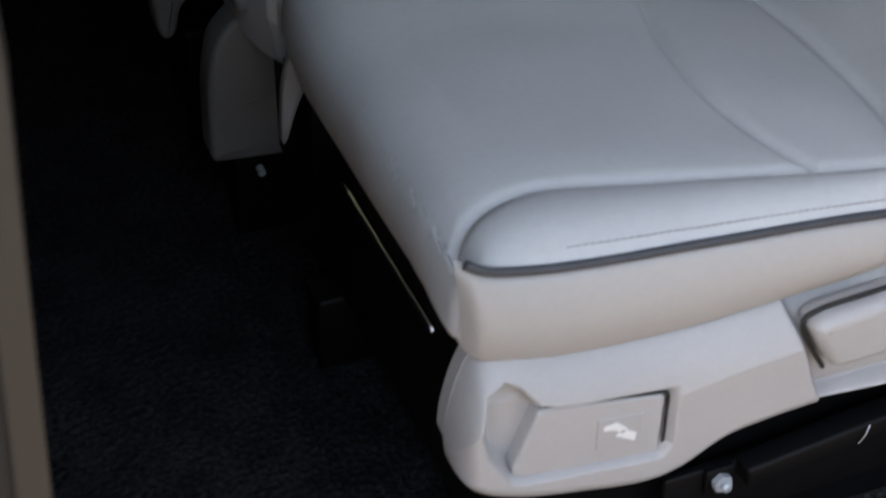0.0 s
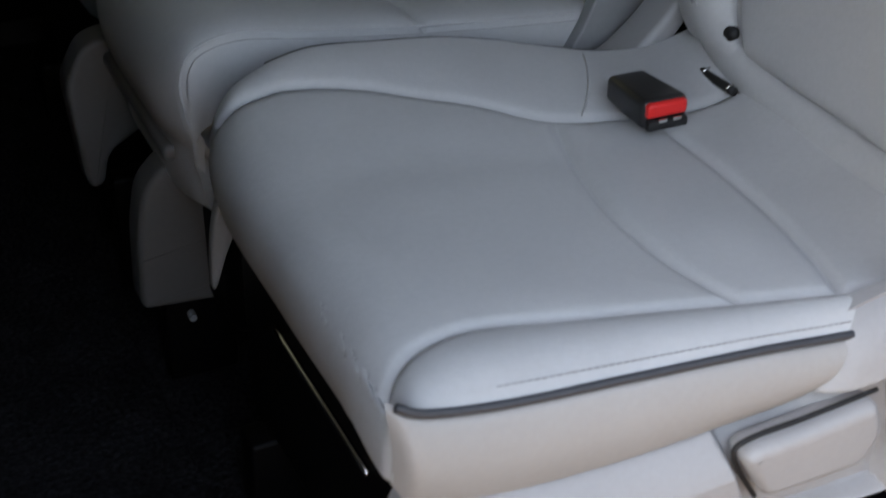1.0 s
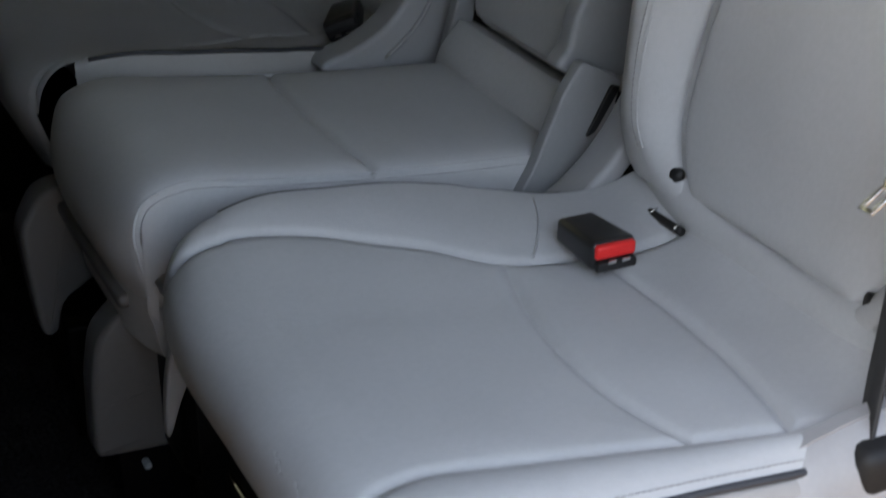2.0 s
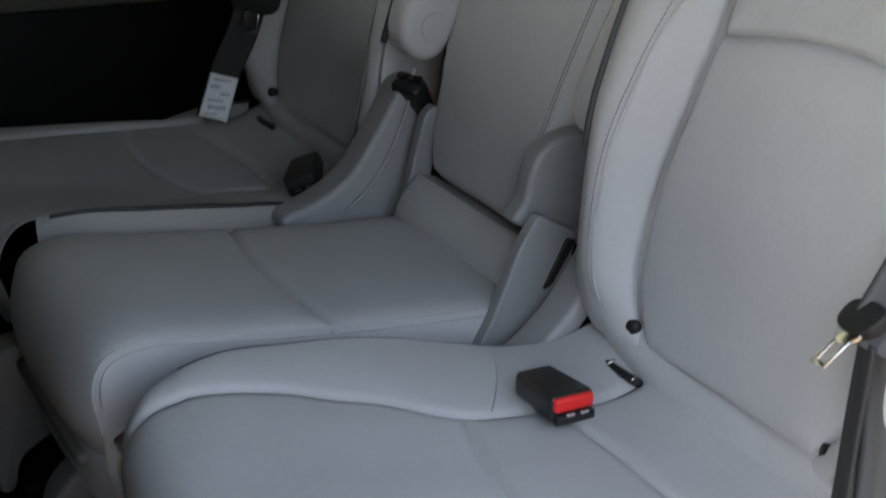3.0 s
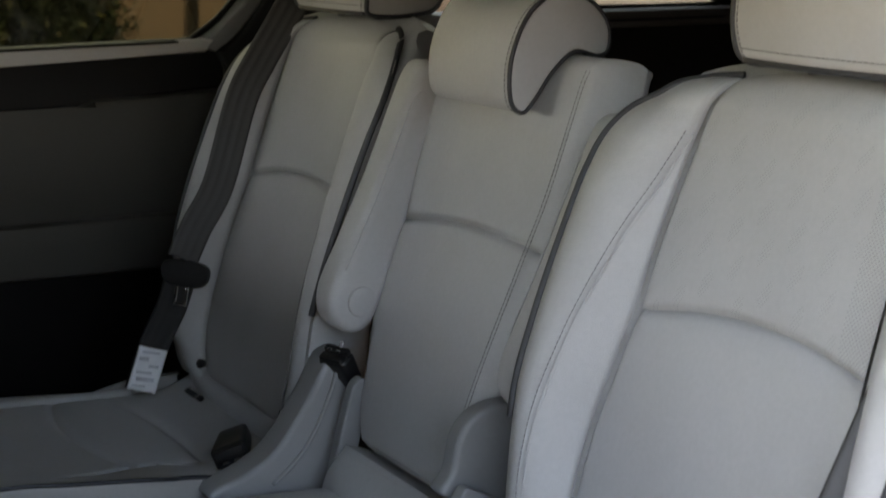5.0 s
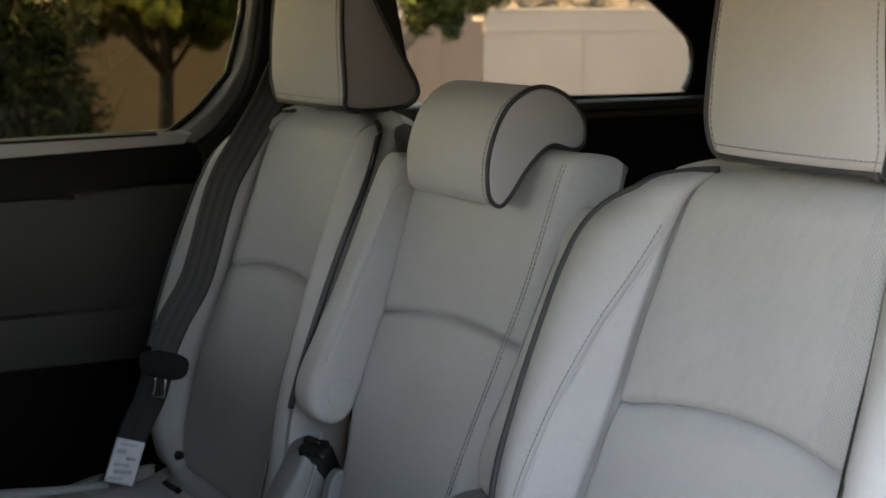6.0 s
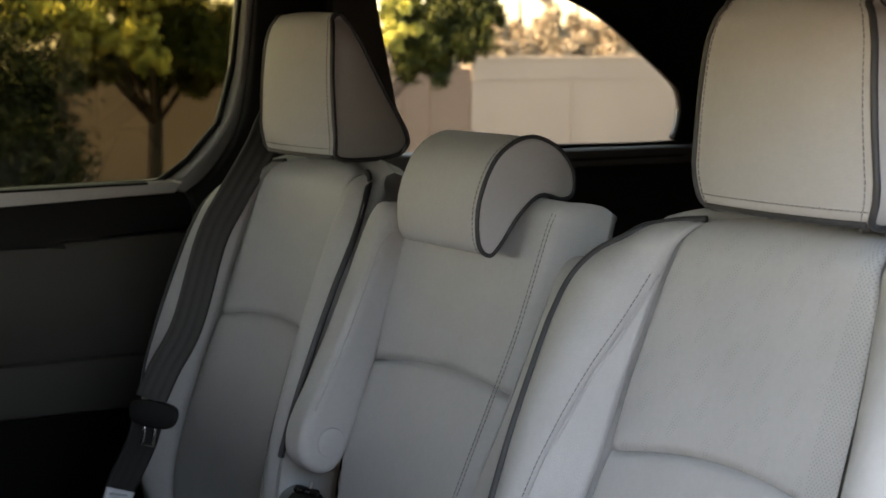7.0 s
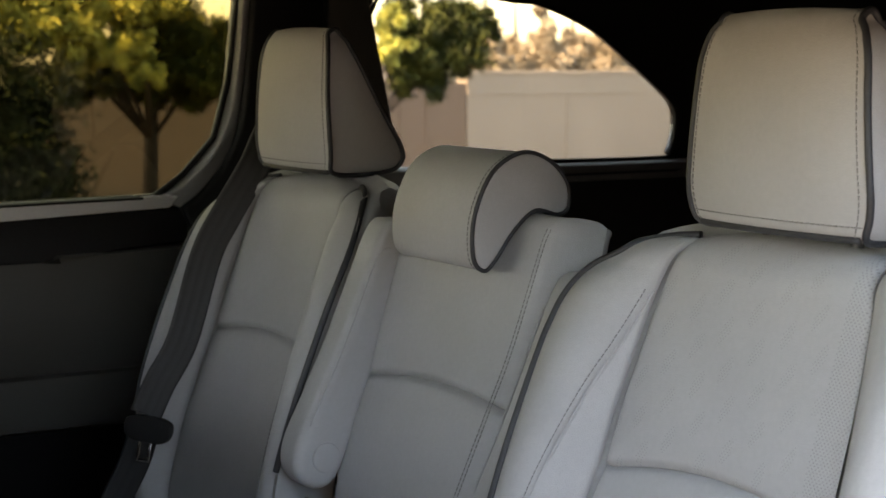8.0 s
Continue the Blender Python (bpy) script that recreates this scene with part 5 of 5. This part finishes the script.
def buckle(origin, forward, up, label, size=1.0, red=True):
    """A belt buckle: forward is the way its slot faces."""
    top = thing("belt_buckle", label, "seat belt buckle", group="belt buckles", at=origin)
    f, r, u = frame_from(forward, up)
    m = oriented(Vector(origin), f, r, u)

    def put(bm):
        bmesh.ops.transform(bm, matrix=m, verts=bm.verts[:])
        return bm

    k = size
    body = box(-0.068 * k, -0.0225 * k, 0.0, 0.0, 0.0225 * k, 0.028 * k, 0.007 * k, 4)
    for v in body.verts:
        if v.co.x < -0.04 * k:
            v.co.y *= 0.86
            v.co.z = v.co.z * 0.85
    housing = part("housing", put(body), GLOSS, top, "black plastic housing")
    b = box(-0.006 * k, -0.0195 * k, 0.0125 * k, 0.0035 * k, 0.0195 * k, 0.0255 * k, 0.003 * k, 3)
    part("release_button", put(b), RED if red else BLACK, housing, "red release button" if red else "")
    part("slot_lip", put(box(-0.002 * k, -0.0195 * k, 0.002 * k, 0.006 * k, 0.0195 * k, 0.011 * k, 0.002 * k, 2)), BLACK, housing, "black slot lip")
    for y in (-0.008, 0.006):
        part("latch_tooth", put(box(0.005 * k, (y - 0.004) * k, 0.0095 * k, 0.0068 * k, (y + 0.004) * k, 0.0125 * k, 0.0005)), CHROME, housing, "steel latch edge")
    return top


buckle((0.409, 0.066, 0.402), (0.0, -1.0, 0.0), (0.02, -0.02, 1), "black seat belt buckle with red button on the near cushion", 1.06)
buckle((0.430, 0.718, 0.410), (-0.45, -0.85, -0.1), (-0.5, -0.1, 1), "black seat belt buckle standing on the far cushion", 1.05, False)
buckle((0.548, 0.652, 0.565), (-0.45, -0.2, 0.85), (-0.85, -0.35, -0.4), "black centre belt buckle in its holder beside the middle seat", 0.95, False)


def ribbon(points, across, width, thick=0.0020):
    """A flat strap along points; across: the way its width lies, one for all or one a point."""
    p = np.array(points, float)
    a = np.array(across, float)
    if a.ndim == 1:
        a = np.repeat(a[None], len(p), 0)
    a = a / np.linalg.norm(a, axis=1)[:, None]
    t = np.gradient(p, axis=0)
    t /= np.linalg.norm(t, axis=1)[:, None]
    a = a - (a * t).sum(1)[:, None] * t
    a /= np.linalg.norm(a, axis=1)[:, None]
    n = np.cross(t, a)
    prof = [(-0.5, 0), (-0.45, 0.55), (-0.36, 0.55), (-0.28, 0.1), (-0.2, 0.5), (-0.08, 0.5), (0, 0.1), (0.08, 0.5), (0.2, 0.5), (0.28, 0.1), (0.36, 0.55), (0.45, 0.55), (0.5, 0), (0.45, -0.5), (-0.45, -0.5)]
    k = len(prof)
    verts, faces = [], []
    for i in range(len(p)):
        verts += [p[i] + a[i] * u * width + n[i] * v * thick * 2 for u, v in prof]
        if i:
            faces += [((i - 1) * k + j, (i - 1) * k + (j + 1) % k, i * k + (j + 1) % k, i * k + j) for j in range(k)]
    faces += [tuple(range(k))[::-1], tuple((len(p) - 1) * k + j for j in range(k))]
    return verts, faces


def strap(name, points, across, width, mat, parent, label=""):
    v, f = ribbon(points, across, width)
    return part(name, mesh_of(name, v, f, mat), mat, parent, label)


# the near seat's belt, hanging down beside its outer bolster
belt = thing("seat_belt", "grey seat belt with a steel tongue hanging beside the near seat", "seat belt", group="seat belts", at=(0.46, -0.25, 0.36))
_run = curve_through([(0.775, -0.27, 1.06), (0.735, -0.235, 0.99), (0.650, -0.216, 0.86), (0.588, -0.209, 0.745), (0.530, -0.207, 0.637), (0.503, -0.205, 0.592), (0.490, -0.205, 0.572)], 48)
strap("shoulder_webbing", _run, (0.62, -0.78, 0.05), 0.047, WEB, belt, "grey ribbed webbing")
_low = curve_through([(0.497, -0.197, 0.575), (0.488, -0.201, 0.52), (0.475, -0.210, 0.46), (0.457, -0.224, 0.40), (0.45, -0.235, 0.36)], 30)
strap("lap_webbing", _low, (0.5, 0.8, 0.25), 0.040, DARKWEB, belt, "black lap webbing")
_low2 = curve_through([(0.514, -0.203, 0.585), (0.514, -0.214, 0.52), (0.502, -0.228, 0.45), (0.485, -0.242, 0.385), (0.478, -0.25, 0.35)], 30)
strap("lap_webbing", _low2, (0.62, -0.78, 0.1), 0.047, WEB, belt, "grey lap webbing")
f_, r_, u_ = frame_from((-0.80, 0.05, -0.60), (-0.55, 0.25, 0.8))
_m = oriented(Vector((0.490, -0.196, 0.593)), f_, r_, u_) @ Matrix.Scale(0.9, 4)


def turned(bm, m):
    bmesh.ops.transform(bm, matrix=m, verts=bm.verts[:])
    return bm


grip = smooth_loop([(-0.016, -0.030), (0.004, -0.033), (0.016, -0.022), (0.018, 0.0), (0.016, 0.022), (0.004, 0.033), (-0.016, 0.030), (-0.022, 0.0)], 36)
part("tongue_grip", turned(extrude(grip, lambda a, b, h: (a * 0.85, b * 0.8, h), -0.006, 0.006, 0.003, 3), _m), BLACK, belt, "black plastic grip")
plate = smooth_loop([(0.012, -0.014), (0.022, -0.0135), (0.028, 0.0), (0.022, 0.0135), (0.012, 0.014)], 24)
part("tongue_root", turned(extrude(plate, lambda a, b, h: (a, b, h), -0.0016, 0.0016, 0.0006, 1), _m), CHROME, belt, "steel tongue root")
for sg in (-1, 1):
    part("tongue_bar", turned(box(0.022, sg * 0.0085 - 0.0028, -0.0014, 0.052, sg * 0.0085 + 0.0028, 0.0014, 0.0009, 2), _m), CHROME, belt, "steel tongue bar")
part("tongue_tip", turned(box(0.049, -0.0113, -0.0014, 0.054, 0.0113, 0.0014, 0.0009, 2), _m), CHROME, belt)
part("anchor_cover", box(0.425, -0.262, 0.352, 0.53, -0.20, 0.395, 0.012), BLACK, belt, "black anchor cover")

# the far seat's belt
belt2 = thing("seat_belt", "dark seat belt with a white label hanging beside the far seat", "seat belt", group="seat belts", at=(0.46, 1.16, 0.40))
_run = curve_through([(0.775, 1.15, 1.05), (0.715, 1.095, 0.995), (0.680, 1.065, 0.956), (0.630, 1.055, 0.888), (0.595, 1.05, 0.831), (0.556, 1.05, 0.711), (0.522, 1.055, 0.650), (0.500, 1.058, 0.604)], 50)
strap("shoulder_webbing", _run, (0.93, -0.25, -0.25), 0.047, WEB, belt2, "grey ribbed webbing")
_low = curve_through([(0.503, 1.072, 0.580), (0.492, 1.085, 0.530), (0.468, 1.10, 0.470), (0.447, 1.11, 0.400)], 30)
strap("lap_webbing", _low, (0.93, -0.25, -0.2), 0.046, DARKWEB, belt2, "black lap webbing")
_lab = curve_through([(0.4635, 1.0915, 0.467), (0.454, 1.0955, 0.434), (0.4445, 1.0995, 0.402)], 10)
tag = strap("label", _lab, (0.93, -0.25, -0.2), 0.043, WHITE, belt2, "white printed label")
for k, (start, end, high) in enumerate([(-0.014, 0.012, 0.003), (-0.016, -0.002, 0.006), (0.001, 0.015, 0.004), (-0.015, 0.008, 0.004), (-0.012, 0.014, 0.006), (-0.016, 0.004, 0.003)]):
    c = np.array([0.4627, 1.0893, 0.467]) + (np.array([0.4437, 1.0973, 0.402]) - np.array([0.4627, 1.0893, 0.467])) * (0.1 + 0.155 * k)
    a = np.array([0.93, -0.25, -0.2]) / np.linalg.norm([0.93, -0.25, -0.2])
    strap("print_bar", [c + a * start, c + a * (start + end) / 2, c + a * end], (-0.3, -0.1, -0.9), high, INK, tag, "grey print line")
f_, r_, u_ = frame_from((-0.2, -0.05, -0.97), (-0.7, -0.65, 0.2))
_m = oriented(Vector((0.505, 1.060, 0.580)), f_, r_, u_)
part("tongue_grip", turned(extrude(grip, lambda a, b, h: (a, b * 1.1, h), -0.006, 0.008, 0.003, 3), _m), BLACK, belt2, "black plastic grip")
for sg in (-1, 1):
    part("tongue_bar", turned(box(0.014, sg * 0.0085 - 0.0022, 0.004, 0.044, sg * 0.0085 + 0.0022, 0.0066, 0.0009, 2), _m), CHROME, belt2, "steel tongue bar")
part("tongue_tip", turned(box(0.040, -0.0107, 0.004, 0.045, 0.0107, 0.0066, 0.0009, 2), _m), CHROME, belt2)
part("shoulder_anchor", turned(box(-0.02, -0.03, -0.012, 0.02, 0.03, 0.012, 0.008, 3), oriented(Vector((0.78, 1.155, 1.055)), *frame_from((0.1, 0, 1), (-0.8, -0.5, 0)))), BLACK, belt2, "black belt guide")


# child seat anchor slots at the bite line
def anchor_slot(cy, s, w0, w1, label):
    top = thing("anchor_slot", label, "anchor slot", group="anchor slots", at=(0.516, cy + s * (w0 + w1) / 2, 0.39))
    pts = [(0.508, cy + s * w, 0.3985 + 0.05 * (0.156 - abs(w))) for w in np.linspace(w0, w1, 9)]
    cord("slot", pts, 0.0048, BLACK, top, "black slot")
    for w in (w0 + 0.006, w1 - 0.008):
        cord("clip", [(0.503, cy + s * w, 0.4035), (0.511, cy + s * w, 0.4055)], 0.0012, CHROME, top, "steel clip edge")
    return top


anchor_slot(0.0, 1, 0.102, 0.156, "black anchor slot between the near cushion and backrest")
anchor_slot(PITCH, -1, -0.156, -0.102, "black anchor slot between the far cushion and backrest")


# legs of the middle seat
LEG_A = [(0.09, 0.285), (0.06, 0.289), (0.032, 0.278), (0.009, 0.253), (-0.001, 0.202), (-0.005, 0.118), (0.0, 0.110), (0.05, 0.106), (0.105, 0.102), (0.11, 0.115), (0.1, 0.2)]
LEG_B = [(0.075, 0.335), (0.034, 0.341), (0.005, 0.333), (-0.019, 0.290), (-0.014, 0.22), (-0.008, 0.160), (0.0, 0.154), (0.012, 0.158), (0.020, 0.196), (0.07, 0.225)]


def leg_cover(y, outline, label):
    top = thing("leg_cover", label, "seat leg", group="middle seat legs", at=(0.02, y, 0.0))
    part("side_cover", extrude(rounded(outline, 0.014, 5), xz(1, y), 0.0, 0.045, 0.008, 3), LEGGREY, top, "grey plastic leg cover")
    if outline is LEG_A:
        crease = [(x, y - 0.0005, 0.172 + 0.15 * x) for x in np.linspace(0.0, 0.10, 8)]
        cord("crease", crease, 0.0008, LEGGREY, top)
    part("foot", box(0.02, y + 0.01, 0.0, 0.10, y + 0.04, 0.155, 0.006), IRON, top, "black metal foot")
    v, f = tube([(0.048, y - 0.002, 0.088), (0.048, y + 0.012, 0.088)], 0.0045, 6)
    part("bolt", mesh_of("bolt", v, f, ZINC, False), ZINC, top, "steel bolt")
    return top


ZINC = material("pale zinc", (0.34, 0.37, 0.40), 0.4, 0.3, grain=(0.2, 300))
# base colour taken down and browned for the shadow under the seat
LEGGREY = material("shadow-darkened grey leg plastic", (0.12, 0.115, 0.112), 0.55, grain=(0.04, 150), bump=(0.0002, 1500))
leg_cover(0.40, LEG_A, "grey plastic leg cover under the middle seat")
leg_cover(0.60, LEG_B, "dark grey plastic leg cover hanging under the middle seat")
cross_trim = thing("cross_trim", "grey plastic strip under the nose of the middle seat", "seat trim", LEGGREY, box(0.026, 0.36, 0.305, 0.06, 0.61, 0.322, 0.006))

# release bar under the near cushion's nose
bar = thing("release_bar", "thin bright steel release bar under the near cushion", "release bar", at=(0.05, 0, 0.25))
cord("rod", [(0.046, y, 0.268) for y in np.linspace(-0.112, 0.10, 12)], 0.003, CHROME, bar)
blade = thing("trim_blade", "pointed grey plastic trim tip inside the near seat", "seat trim", PLASTIC, extrude(smooth_loop([(0.085, 0.335), (0.060, 0.335), (0.047, 0.30), (0.040, 0.265), (0.037, 0.222), (0.038, 0.211), (0.043, 0.216), (0.053, 0.245), (0.070, 0.285)], 36), xz(1, 0.0), 0.262, 0.275, 0.003))

# clutter on the floor beside the seat rail
rail_bolt = thing("rail_bolt", "pale zinc bolt on the black seat rail", "bolt", at=(0.22, -0.25, 0.05))
v_, f_c = tube([(0.247, -0.222, 0.140), (0.247, -0.234, 0.141)], 0.0085, 6)
part("head", mesh_of("head", v_, f_c, ZINC, False), ZINC, rail_bolt)
v_, f_c = tube([(0.247, -0.232, 0.141), (0.247, -0.240, 0.142)], 0.004, 10)
part("stud", mesh_of("stud", v_, f_c, ZINC), ZINC, rail_bolt)
part("washer", turned(box(-0.013, -0.013, -0.003, 0.013, 0.013, 0.003, 0.002), oriented(Vector((0.247, -0.225, 0.14)), *frame_from((1, 0, 0), (0, -1, 0)))), IRON, rail_bolt)
side_rail = thing("side_rail", "black steel rail bracket under the near seat's shield", "seat rail", at=(0.36, -0.22, 0.05))
part("rail_bar", turned(box(-0.11, -0.012, -0.011, 0.11, 0.012, 0.011, 0.004), oriented(Vector((0.375, -0.228, 0.157)), Vector((1, 0, 0.12)).normalized(), Vector((0, 1, 0)), Vector((-0.12, 0, 1)).normalized())), IRON, side_rail, "black rail bar")
part("rail_plate", box(0.20, -0.222, 0.085, 0.50, -0.212, 0.150, 0.003), IRON, side_rail, "black rail plate")
cord("rail_clip", [(0.366, -0.243, 0.152), (0.371, -0.243, 0.160), (0.373, -0.243, 0.170)], 0.0007, ZINC, side_rail, "zinc clip")
